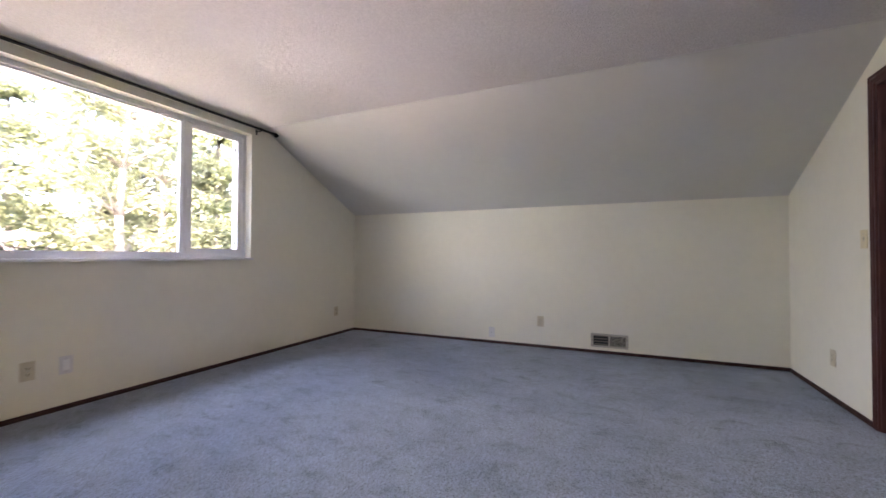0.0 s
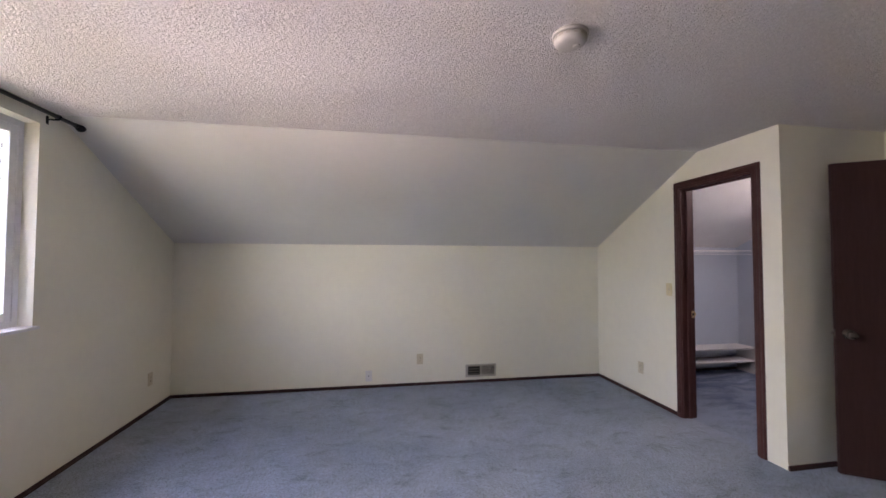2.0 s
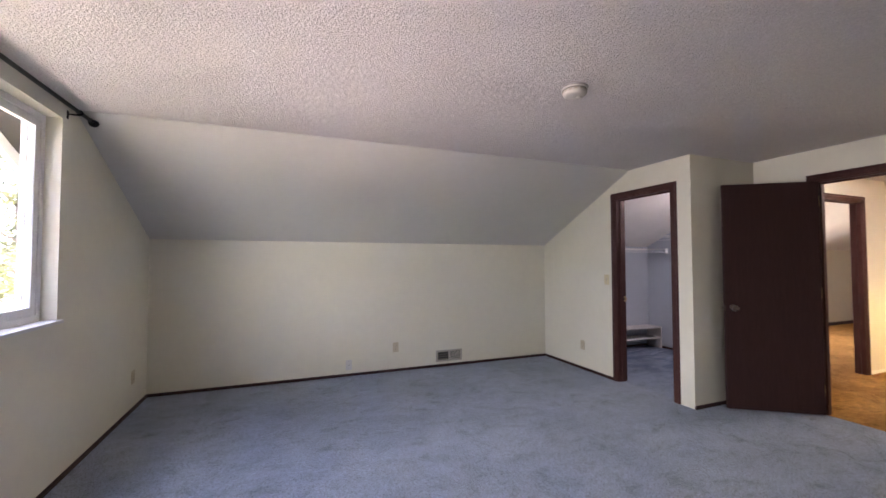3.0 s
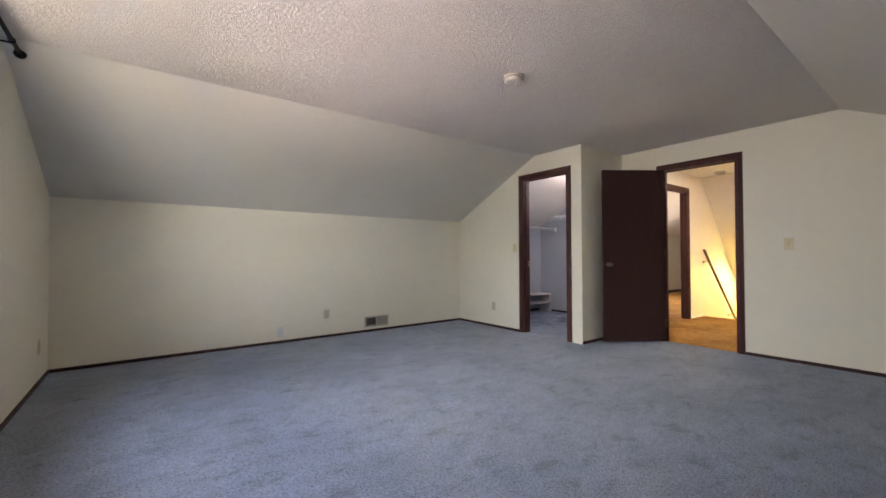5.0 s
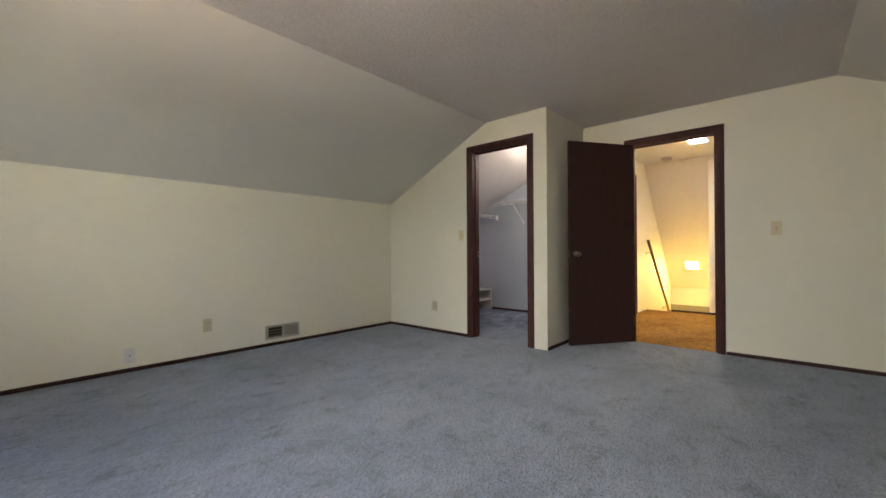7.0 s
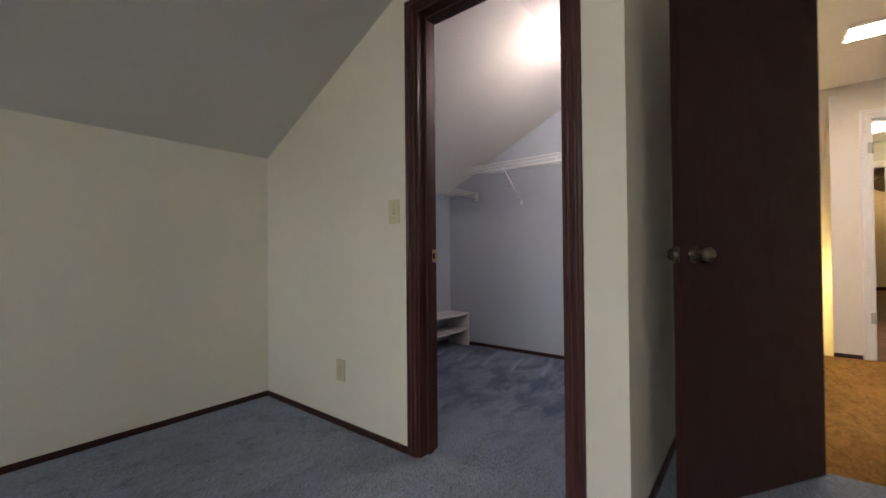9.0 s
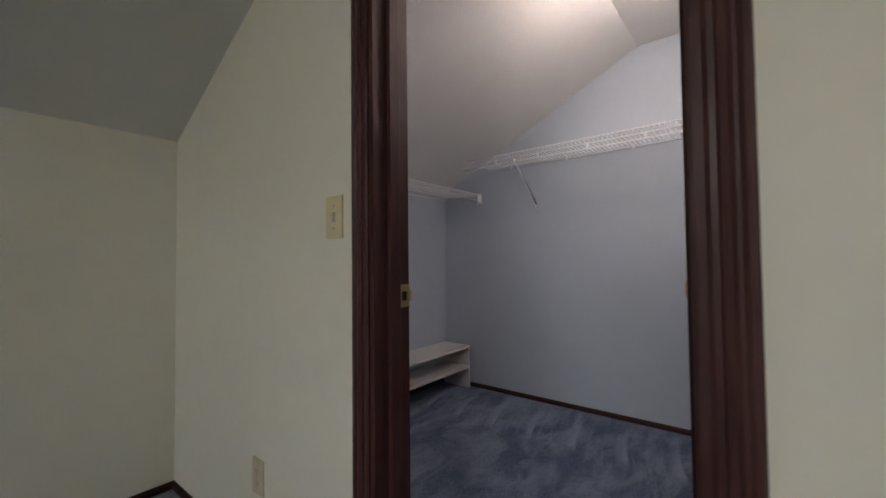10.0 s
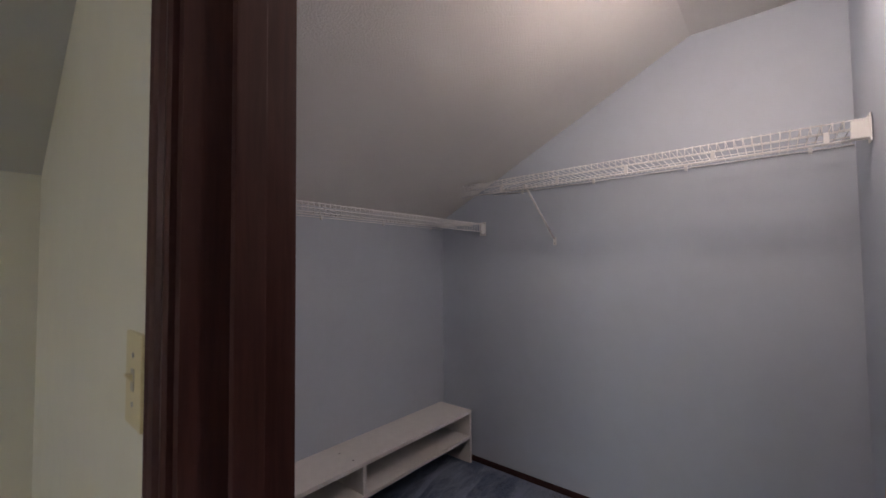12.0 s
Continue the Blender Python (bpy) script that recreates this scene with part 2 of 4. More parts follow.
def glass():
    m = Mat("window_glass", (1, 1, 1), 0.0)
    m.b.inputs["Transmission Weight"].default_value = 1.0
    m.b.inputs["IOR"].default_value = 1.45
    return m.m


M_GLASS = glass()


def grass():
    m = Mat("lawn", (0.07, 0.10, 0.03), 0.9)
    m.color(m.ramp(m.noise(0.6, 6), [(0.3, (0.10, 0.11, 0.05)), (0.7, (0.19, 0.19, 0.10))]))
    m.relief(m.noise(30, 4), 0.6, 0.05)
    return m.m


M_GRASS = grass()


def concrete():
    m = Mat("pale_concrete", (0.5, 0.47, 0.43), 0.9)
    m.color(m.mix(m.ramp(m.noise(0.8, 5), [(0.3, (0.34, 0.31, 0.28)), (0.7, (0.42, 0.39, 0.35))]), m.ramp(m.noise(60, 4), [(0.3, 0.85), (0.7, 1.0)]), 1.0, "MULTIPLY"))
    m.relief(m.noise(90, 4), 0.3, 0.004)
    return m.m


M_CONCRETE = concrete()


def leaf_mat(name, a, b):
    m = Mat(name, a, 0.6)
    g = m.node("ShaderNodeNewGeometry")
    m.color(m.ramp(g.outputs["Random Per Island"], [(0.0, a), (1.0, b)]))
    m.b.inputs["Subsurface Weight"].default_value = 0.0
    tr = m.node("ShaderNodeBsdfTranslucent")
    mixn = m.node("ShaderNodeMixShader")
    mixn.inputs[0].default_value = 0.6
    tr.inputs["Color"].default_value = rgb(tuple(v * 1.3 for v in b))
    m.t.links.new(m.b.outputs[0], mixn.inputs[1])
    m.t.links.new(tr.outputs[0], mixn.inputs[2])
    m.t.links.new(mixn.outputs[0], m.t.nodes["Material Output"].inputs[0])
    return m.m


M_LEAF = leaf_mat("maple_leaves", (0.098, 0.110, 0.048), (0.120, 0.132, 0.068))
M_NEEDLE = leaf_mat("cedar_foliage", (0.062, 0.078, 0.028), (0.095, 0.110, 0.045))
M_BARK = wood("grey_bark", (0.09, 0.075, 0.06), (0.22, 0.19, 0.16), 0.9, "z", 0.3)
M_SOFFIT = wood("dark_soffit_board", (0.022, 0.018, 0.016), (0.04, 0.034, 0.03), 0.7, "y", 0.5)
M_FASCIA = paint("white_fascia", (0.75, 0.75, 0.75), 0.05)
M_SHINGLE = paint("roof_shingle", (0.09, 0.085, 0.08), 0.6, 0.9)
M_SIDING = paint("siding", (0.30, 0.27, 0.22), 0.2, 0.8)


# ---- mesh helpers ----
def bx(bm, x0, x1, y0, y1, z0, z1, bevel=0.0):
    vs = [bm.verts.new((x, y, z)) for x in (x0, x1) for y in (y0, y1) for z in (z0, z1)]
    fs = [bm.faces.new([vs[i] for i in f]) for f in ((0, 1, 3, 2), (4, 6, 7, 5), (0, 4, 5, 1), (2, 3, 7, 6), (0, 2, 6, 4), (1, 5, 7, 3))]
    if bevel:
        es = list({e for f in fs for e in f.edges})
        bmesh.ops.bevel(bm, geom=es, offset=bevel, segments=2, affect="EDGES", profile=0.7)
    return bm


def prism(bm, poly, axis, a, b):
    """A convex outline swept along one axis. poly: pairs in the two other axes, in x, y, z order."""
    def at(p, v):
        return {"x": (v, p[0], p[1]), "y": (p[0], v, p[1]), "z": (p[0], p[1], v)}[axis]
    lo, hi = [bm.verts.new(at(p, a)) for p in poly], [bm.verts.new(at(p, b)) for p in poly]
    bm.faces.new(lo)
    bm.faces.new(hi[::-1])
    for k in range(len(poly)):
        j = (k + 1) % len(poly)
        bm.faces.new((lo[k], hi[k], hi[j], lo[j]))
    return bm


def tube(bm, a, b, r, n=8, r2=None):
    a, b = Vector(a), Vector(b)
    q = (b - a).to_track_quat("Z", "Y")
    r2 = r if r2 is None else r2
    ring = [Vector((math.cos(2 * math.pi * k / n), math.sin(2 * math.pi * k / n), 0)) for k in range(n)]
    lo, hi = [bm.verts.new(a + q @ (v * r)) for v in ring], [bm.verts.new(b + q @ (v * r2)) for v in ring]
    bm.faces.new(lo[::-1])
    bm.faces.new(hi)
    for k in range(n):
        f = bm.faces.new((lo[k], lo[(k + 1) % n], hi[(k + 1) % n], hi[k]))
        f.smooth = True
    return bm


def lathe(bm, prof, origin=(0, 0, 0), axis=(0, 0, 1), n=24):
    """Turn a profile of (radius, height) about an axis."""
    q, o = Vector(axis).to_track_quat("Z", "Y"), Vector(origin)
    rings = []
    for r, h in prof:
        rings.append([bm.verts.new(o + q @ Vector((max(r, 1e-4) * math.cos(2 * math.pi * k / n), max(r, 1e-4) * math.sin(2 * math.pi * k / n), h))) for k in range(n)])
    for lo, hi in zip(rings, rings[1:]):
        for k in range(n):
            f = bm.faces.new((lo[k], lo[(k + 1) % n], hi[(k + 1) % n], hi[k]))
            f.smooth = True
    bm.faces.new(rings[0][::-1])
    bm.faces.new(rings[-1])
    return bm


def mesh_ob(name, bm, material):
    bmesh.ops.recalc_face_normals(bm, faces=bm.faces)
    me = bpy.data.meshes.new(name)
    bm.to_mesh(me)
    bm.free()
    me.materials.append(material)
    return new(name, me)


def structure(name, bm, material, label, category):
    return tagged(mesh_ob(name, bm, material), label, category, kind="structure")


def thing(name, m, label, category, group="", kind=""):
    ob = new(name)
    ob.empty_display_size = 0.05
    ob.matrix_world = m
    return tagged(ob, label, category, group, kind)


def part(name, bm, material, parent, label=""):
    ob = mesh_ob(name, bm, material)
    ob.parent = parent
    return tagged(ob, label)


def BM():
    return bmesh.new()


# ---- plan: metres; x east, y north ----
XW, XC, XD = -2.875, 1.80, 2.697          # window wall, closet front, hall-door wall (room faces)
YN, YS = 4.735, -1.0                    # knee walls
YB1, YB2 = 3.215, 0.52                 # where slopes meet the flat ceiling
ZC, ZK = 2.298, 1.552                   # ceiling, knee-wall height
XE, YCS, YCC = 3.77, 2.705, 2.53         # closet east wall, closet south wall (inside), closet side wall (room side)
XST, YSS, YHN = 5.24, 1.69, 2.54        # stair top, stair south wall, hall north wall


def roofline(y):
    """Underside of the ceiling at y."""
    if y > YB1:
        return ZC - (y - YB1) * (ZC - ZK) / (YN - YB1)
    if y < YB2:
        return ZC - (YB2 - y) * (ZC - ZK) / (YB2 - YS)
    return ZC


def strip(bm, x0, x1, ya, yb, z0, z1=None, over=0.03):
    """Part of a cross wall between ya and yb, up to z1 or to the ceiling."""
    cuts = sorted({ya, yb, *[c for c in (YB1, YB2) if ya < c < yb]})
    for a, b in zip(cuts, cuts[1:]):
        if z1 is None:
            prism(bm, [(a, z0), (b, z0), (b, roofline(b) + over), (a, roofline(a) + over)], "x", x0, x1)
        else:
            bx(bm, x0, x1, a, b, z0, z1)


# -- floors
bm = BM()
bx(bm, XW - 0.16, XC + 0.075, YS - 0.1, YN + 0.1, -0.12, 0.0)
bx(bm, XC + 0.075, XD + 0.03, YS - 0.1, YCC + 0.03, -0.12, 0.0)
structure("floor", bm, M_CARPET, "blue plush wall-to-wall carpet with brushed foot marks", "carpet")
bm = BM()
bx(bm, XD + 0.03, XE + 0.06, 0.4, YCC + 0.03, -0.12, 0.0)
bx(bm, XE + 0.06, XST, 0.4, YCS - 0.08, -0.12, 0.0)
bx(bm, XE + 0.06, 11.0, YCS - 0.08, YN + 0.1, -0.12, 0.0)
structure("floor_hall", bm, M_BROWN, "golden brown plush carpet of the hall", "carpet")

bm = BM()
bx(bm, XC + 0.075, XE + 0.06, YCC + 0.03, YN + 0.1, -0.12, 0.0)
structure("floor_closet", bm, M_CARPET2, "blue closet carpet with painted-in closet shade and vacuum marks", "carpet")

# -- window wall with its opening
WY0, WY1, WZ0, WZ1 = 0.66, 3.070, 0.967, 2.195
bm = BM()
xa, xb = XW - 0.16, XW
strip(bm, xa, xb, YS - 0.1, WY0, 0.0)
strip(bm, xa, xb, WY1, YN + 0.1, 0.0)
strip(bm, xa, xb, WY0, WY1, 0.0, WZ0)
strip(bm, xa, xb, WY0, WY1, WZ1)
structure("wall_west", bm, M_WALL, "off-white painted gable wall with a wide window opening", "wall")
bm = BM()
bx(bm, XW, XE + 0.1, YN, YN + 0.1, 0.0, ZK + 0.03)
structure("wall_north", bm, M_WALL, "off-white painted low knee wall", "wall")
bm = BM()
bx(bm, XW, 11.0, YS - 0.1, YS, 0.0, ZK + 0.03)
structure("wall_south", bm, M_WALL, "off-white painted low knee wall", "wall")

# -- hall-door wall
HY0, HY1, DH = 1.299, 2.047, 2.025
bm = BM()
strip(bm, XD, XD + 0.11, YS, HY0, 0.0)
strip(bm, XD, XD + 0.11, HY1, YCC + 0.02, 0.0)
strip(bm, XD, XD + 0.11, HY0, HY1, DH)
structure("wall_east", bm, M_WALL, "off-white painted wall round the hall doorway", "wall")

# -- closet walls: room side in off-white, inside in lavender blue
CY0, CY1 = 2.720, 3.422
bm = BM()
strip(bm, XC, XC + 0.06, YCC, CY0, 0.0)
strip(bm, XC, XC + 0.06, CY1, YN, 0.0)
strip(bm, XC, XC + 0.06, CY0, CY1, DH)
structure("wall_closet_front", bm, M_WALL, "off-white painted closet wall with a doorway", "wall")
bm = BM()
strip(bm, XC + 0.06, XC + 0.12, YCC + 0.06, CY0, 0.0)
strip(bm, XC + 0.06, XC + 0.12, CY1, YN, 0.0)
strip(bm, XC + 0.06, XC + 0.12, CY0, CY1, DH)
structure("wall_closet_west", bm, M_CLOSET, "lavender blue painted closet wall round its doorway", "wall")
bm = BM()
bx(bm, XC + 0.12, XE, YCS - 0.05, YCS, 0.0, ZC + 0.03)
structure("wall_closet_south", bm, M_CLOSET, "lavender blue painted closet side wall", "wall")
bm = BM()
strip(bm, XE, XE + 0.06, YCS - 0.05, YN, 0.0)
structure("wall_closet_east", bm, M_CLOSET, "lavender blue painted closet wall under the slope", "wall")
bm = BM()
bx(bm, XC + 0.12, XE, YN - 0.012, YN - 0.002, 0.0, ZK + 0.02)
structure("wall_closet_north", bm, M_CLOSET, "lavender blue painted low closet knee wall", "wall")

bm = BM()
bx(bm, XC + 0.06, XD, YCC, YCC + 0.06, 0.0, ZC + 0.03)
structure("wall_closet_side", bm, M_WALL, "off-white painted return wall beside the hall door", "wall")

# -- ceilings
sl = (ZC - ZK) / (YN - YB1)
bm = BM()
bx(bm, XW, XC + 0.02, YB2, YB1, ZC, ZC + 0.06)
bx(bm, XC + 0.02, XD + 0.05, YB2, YCC + 0.03, ZC, ZC + 0.06)
structure("ceiling", bm, M_CEIL, "white sprayed textured flat ceiling", "ceiling")
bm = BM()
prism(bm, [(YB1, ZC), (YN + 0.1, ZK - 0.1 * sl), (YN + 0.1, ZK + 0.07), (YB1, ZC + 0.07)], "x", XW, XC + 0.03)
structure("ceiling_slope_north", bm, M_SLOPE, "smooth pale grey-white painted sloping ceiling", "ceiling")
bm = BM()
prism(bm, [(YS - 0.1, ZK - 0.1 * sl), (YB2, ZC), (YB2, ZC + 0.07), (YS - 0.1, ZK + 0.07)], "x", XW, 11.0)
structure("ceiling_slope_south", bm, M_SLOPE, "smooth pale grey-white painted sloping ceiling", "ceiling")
bm = BM()
prism(bm, [(YB1, ZC), (YN + 0.1, ZK - 0.1 * sl), (YN + 0.1, ZK + 0.07), (YB1, ZC + 0.07)], "x", XC + 0.03, XE + 0.05)
bx(bm, XC + 0.06, XE + 0.05, YCS - 0.05, YB1, ZC, ZC + 0.06)
structure("ceiling_closet", bm, M_CLOSCEIL, "white orange-peel textured closet ceiling", "ceiling")
bm = BM()
bx(bm, XD + 0.05, XST - 0.08, YB2, YHN + 0.1, ZC, ZC + 0.06)
structure("ceiling_hall", bm, M_WHITE, "smooth white hall ceiling", "ceiling")

# -- hall: north wall with its doorway, stair walls, sloping stair ceiling
NX0, NX1 = 3.90, 4.68
bm = BM()
bx(bm, XD + 0.11, NX0, YHN, YHN + 0.1, 0.0, ZC + 0.03)
bx(bm, NX0, NX1, YHN, YHN + 0.1, DH, ZC + 0.03)
bx(bm, NX1, 8.6, YHN, YHN + 0.1, -2.6, ZC + 0.03)
structure("wall_hall_north", bm, M_HALL, "cream painted hall wall running down beside the stairs", "wall")
bm = BM()
bx(bm, XST, 8.6, YSS - 0.1, YSS, -2.6, ZC + 0.03)
bx(bm, XST, XST + 0.1, 1.455, YSS - 0.1, 0.0, ZC + 0.03)
bx(bm, XST, XST + 0.1, 0.74, 1.455, DH, ZC + 0.03)
bx(bm, XST, XST + 0.1, YB2, 0.74, 0.0, ZC + 0.03)
structure("wall_hall_east", bm, M_HALL, "cream painted hall wall with a white-trimmed doorway", "wall")
bm = BM()
bx(bm, XD + 0.11, XST, 0.40, YB2 + 0.02, 0.0, ZC + 0.03)
structure("wall_hall_south", bm, M_HALL, "cream painted hall wall", "wall")
SK = 1.12
bm = BM()
xz = 5.2
prism(bm, [(xz, ZC), (7.05, ZC - SK * (7.05 - xz)), (7.15, ZC - SK * (7.05 - xz)), (7.15, ZC + 0.06), (xz, ZC + 0.06)], "y", YSS - 0.05, YHN + 0.05)
structure("ceiling_stairs", bm, M_HALL, "cream sloping ceiling over the stairs", "ceiling")
bm = BM()
bx(bm, 7.05, 7.15, YSS, YHN, -0.10, ZC - SK * (7.05 - xz) + 0.02)
bx(bm, 8.5, 8.6, YSS, YHN, -2.6, 0.3)
bx(bm, 7.15, 8.5, YSS, YHN, -0.10, -0.02)
structure("wall_stair_foot", bm, M_HALL, "cream wall above the foot of the stairs", "wall")
bm = BM()
bx(bm, 7.035, 7.16, YSS, YHN, -0.205, -0.10)
structure("trim_stair_header", bm, M_SIDING, "olive-brown header board above the stair foot", "trim")
bm = BM()
bx(bm, 7.02, 7.16, YSS + 0.12, YHN, -0.27, -0.205)
structure("trim_stair_casing", bm, M_TRIMH, "dark stained casing under the header", "trim")

# -- north room across the hall
bm = BM()
bx(bm, XE + 0.1, 5.4, YN, YN + 0.1, 0.0, ZK + 0.03)
bx(bm, 7.6, 11.0, YN, YN + 0.1, 0.0, ZK + 0.03)
bx(bm, 5.4, 7.6, YN, YN + 0.1, 0.0, 0.55)
strip(bm, 10.9, 11.0, YHN + 0.1, YN, 0.0)
bx(bm, 8.6, 11.0, YHN, YHN + 0.1, 0.0, ZC + 0.03)
structure("wall_north_room", bm, M_WALL, "off-white walls of the room across the hall", "wall")
bm = BM()
prism(bm, [(YB1, ZC), (YN + 0.1, ZK - 0.1 * sl), (YN + 0.1, ZK + 0.07), (YB1, ZC + 0.07)], "x", XE + 0.05, 11.0)
bx(bm, XE + 0.05, 11.0, YHN + 0.1, YB1, ZC, ZC + 0.06)
structure("ceiling_north_room", bm, M_SLOPE, "pale sloping ceiling of the room across the hall", "ceiling")

# -- bath passage and the far room
BX1, BY0 = 7.86, 0.77
bm = BM()
bx(bm, XST, BX1 + 0.05, BY0 - 0.1, YSS - 0.1, -0.12, 0.004)
structure("floor_bath", bm, M_PLANK, "reddish brown plank vinyl floor", "floor")
bm = BM()
bx(bm, XST + 0.1, BX1, BY0 - 0.1, BY0, 0.0, ZC + 0.03)
bx(bm, BX1, BX1 + 0.1, YB2, 0.865, 0.0, ZC + 0.03)
bx(bm, BX1, BX1 + 0.1, 0.865, 1.50, DH - 0.03, ZC + 0.03)
bx(bm, BX1, BX1 + 0.1, 1.50, YHN, 0.0, ZC + 0.03)
structure("wall_bath", bm, M_BATH, "grey-green painted wall of the passage", "wall")
bm = BM()
bx(bm, XST + 0.1, BX1 + 0.1, BY0 - 0.1, YSS - 0.1, ZC, ZC + 0.06)
structure("ceiling_bath", bm, M_WHITE, "white passage ceiling", "ceiling")
bm = BM()
bx(bm, BX1 + 0.05, 13.6, -1.0, YHN, -0.12, 0.0)
structure("floor_far_room", bm, M_FARFLOOR, "dark brown plank floor of the far room", "floor")
bm = BM()
bx(bm, 13.5, 13.6, -1.0, YHN, 0.0, 2.5)
bx(bm, BX1 + 0.1, 13.5, -1.1, -1.0, 0.0, 2.5)
bx(bm, BX1 + 0.1, 13.6, YHN, YHN + 0.1, 0.0, 2.5)
structure("wall_far_room", bm, M_HALL, "beige painted walls of the far room", "wall")
bm = BM()
bx(bm, BX1 + 0.1, 13.6, -1.1, YHN + 0.1, 2.36, 2.5)
structure("ceiling_far_room", bm, M_SLOPE, "white ceiling of the far room", "ceiling")

# -- stairs
stairs = thing("staircase", pose(XST, YSS, 0), "brown carpeted stairs going down between cream walls", "stairs", kind="structure")
for k in range(13):
    bm = BM()
    bx(bm, 0.22 * k, 0.22 * (k + 1) + 0.02, 0.0, YHN - YSS, -0.195 * (k + 1) - 0.2, -0.195 * (k + 1), 0.012)
    part("step", bm, M_BROWN, stairs)


# -- baseboards
BASE = [(0.0, 0.0), (0.013, 0.0), (0.013, 0.026), (0.010, 0.034), (0.004, 0.040), (0.0, 0.040)]


def baseboard(name, x0, y0, x1, y1, nx, ny, material=None, h=0.74, label="dark stained wood baseboard"):
    """A moulding along a wall from one point to another; (nx, ny) points into the room."""
    bm = BM()
    a = [bm.verts.new((x0 + nx * u, y0 + ny * u, v * h)) for u, v in BASE]
    b = [bm.verts.new((x1 + nx * u, y1 + ny * u, v * h)) for u, v in BASE]
    bm.faces.new(a)
    bm.faces.new(b[::-1])
    for k in range(len(BASE)):
        j = (k + 1) % len(BASE)
        bm.faces.new((a[k], b[k], b[j], a[j]))
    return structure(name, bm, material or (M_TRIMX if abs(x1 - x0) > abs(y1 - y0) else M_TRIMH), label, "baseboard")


baseboard("baseboard", XW, YS, XW, YN, 1, 0)
baseboard("baseboard", XW, YN, XC, YN, 0, -1)
baseboard("baseboard", XC, CY1 + 0.057, XC, YN, -1, 0)
baseboard("baseboard", XC, YCC, XD, YCC, 0, -1)
baseboard("baseboard", XD, HY1 + 0.057, XD, YCC, -1, 0)
baseboard("baseboard", XD, YS, XD, HY0 - 0.057, -1, 0)
baseboard("baseboard", XW, YS, XD, YS, 0, 1)
baseboard("baseboard", XE, YCS, XE, YN - 0.012, -1, 0)
baseboard("baseboard", XC + 0.12, YN - 0.012, XE, YN - 0.012, 0, -1)
baseboard("baseboard", XST, 1.515, XST, YSS, -1, 0, h=0.8)
baseboard("baseboard", NX1 + 0.06, YHN, XST, YHN, 0, -1, M_WHITE, 0.9, "cream painted baseboard")
baseboard("baseboard", XE + 0.1, YN, 10.9, YN, 0, -1, h=1.6)
baseboard("baseboard", 10.9, YHN + 0.1, 10.9, YN, -1, 0, h=1.6)
baseboard("baseboard", 13.5, -1.0, 13.5, YHN, -1, 0, h=2.0)
baseboard("baseboard", XST + 0.1, BY0, BX1, BY0, 0, 1, M_WHITE, 2.2, "white painted baseboard")

# -- doorways
CASING = [(0.0, 0.0), (0.0, 0.008), (0.006, 0.011), (0.014, 0.010), (0.018, 0.015), (0.028, 0.017), (0.034, 0.013), (0.039, 0.012), (0.046, 0.016), (0.054, 0.014), (0.057, 0.009), (0.057, 0.0)]


def casing(bm, to_world, a, b, h):
    """Moulded trim round three sides of a doorway from a to b, h high."""
    rows = []
    for node in range(4):
        row = []
        for u, v in CASING:
            u2 = u - 0.004
            s, z = ((a - u2, 0.0), (a - u2, h + u2), (b + u2, h + u2), (b + u2, 0.0))[node]
            row.append(bm.verts.new(to_world(s, v, z)))
        rows.append(row)
    for r0, r1 in zip(rows, rows[1:]):
        for k in range(len(CASING) - 1):
            bm.faces.new((r0[k], r0[k + 1], r1[k + 1], r1[k]))
    bm.faces.new(rows[0])
    bm.faces.new(rows[-1][::-1])


def doorway(name, axis, face, depth, a, b, h, sign, material, label, stop_at):
    """Casings on both faces, jambs and stops. face: where the near face of the wall lies; sign: the way out of the near face."""
    root = thing(name, pose(0, 0, 0), label, "door frame", kind="structure")

    def on(p, off):
        if axis == "x":
            return lambda s, v, z: (p + off * v, s, z)
        return lambda s, v, z: (s, p + off * v, z)
    bm = BM()
    casing(bm, on(face, sign), a, b, h)
    part("casing", bm, material, root)
    bm = BM()
    casing(bm, on(face - sign * depth, -sign), a, b, h)
    part("casing", bm, material, root)
    f0, f1 = sorted((face + sign * 0.002, face - sign * (depth + 0.002)))
    for s0, s1, z0, z1 in ((a, a + 0.018, 0.0, h), (b - 0.018, b, 0.0, h), (a + 0.018, b - 0.018, h - 0.018, h)):
        bm = BM()
        if axis == "x":
            bx(bm, f0, f1, s0, s1, z0, z1)
        else:
            bx(bm, s0, s1, f0, f1, z0, z1)
        part("jamb", bm, material, root)
    t0, t1 = stop_at
    for s0, s1, z0, z1 in ((a + 0.018, a + 0.030, 0.0, h - 0.018), (b - 0.030, b - 0.018, 0.0, h - 0.018), (a + 0.030, b - 0.030, h - 0.030, h - 0.018)):
        bm = BM()
        if axis == "x":
            bx(bm, t0, t1, s0, s1, z0, z1, 0.002)
        else:
            bx(bm, s0, s1, t0, t1, z0, z1, 0.002)
        part("stop", bm, material, root)
    return root


closet_frame = doorway("door_frame_1", "x", XC, 0.12, CY0, CY1, DH, -1, M_TRIM, "dark stained wood closet door frame with moulded casing", (XC + 0.045, XC + 0.08))
hall_frame = doorway("door_frame_2", "x", XD, 0.11, HY0, HY1, DH, -1, M_TRIM, "dark stained wood hall door frame with moulded casing", (XD + 0.042, XD + 0.08))
north_frame = doorway("door_frame_3", "y", YHN, 0.10, NX0, NX1, DH, -1, M_TRIM, "dark stained wood door frame in the hall", (YHN + 0.04, YHN + 0.065))
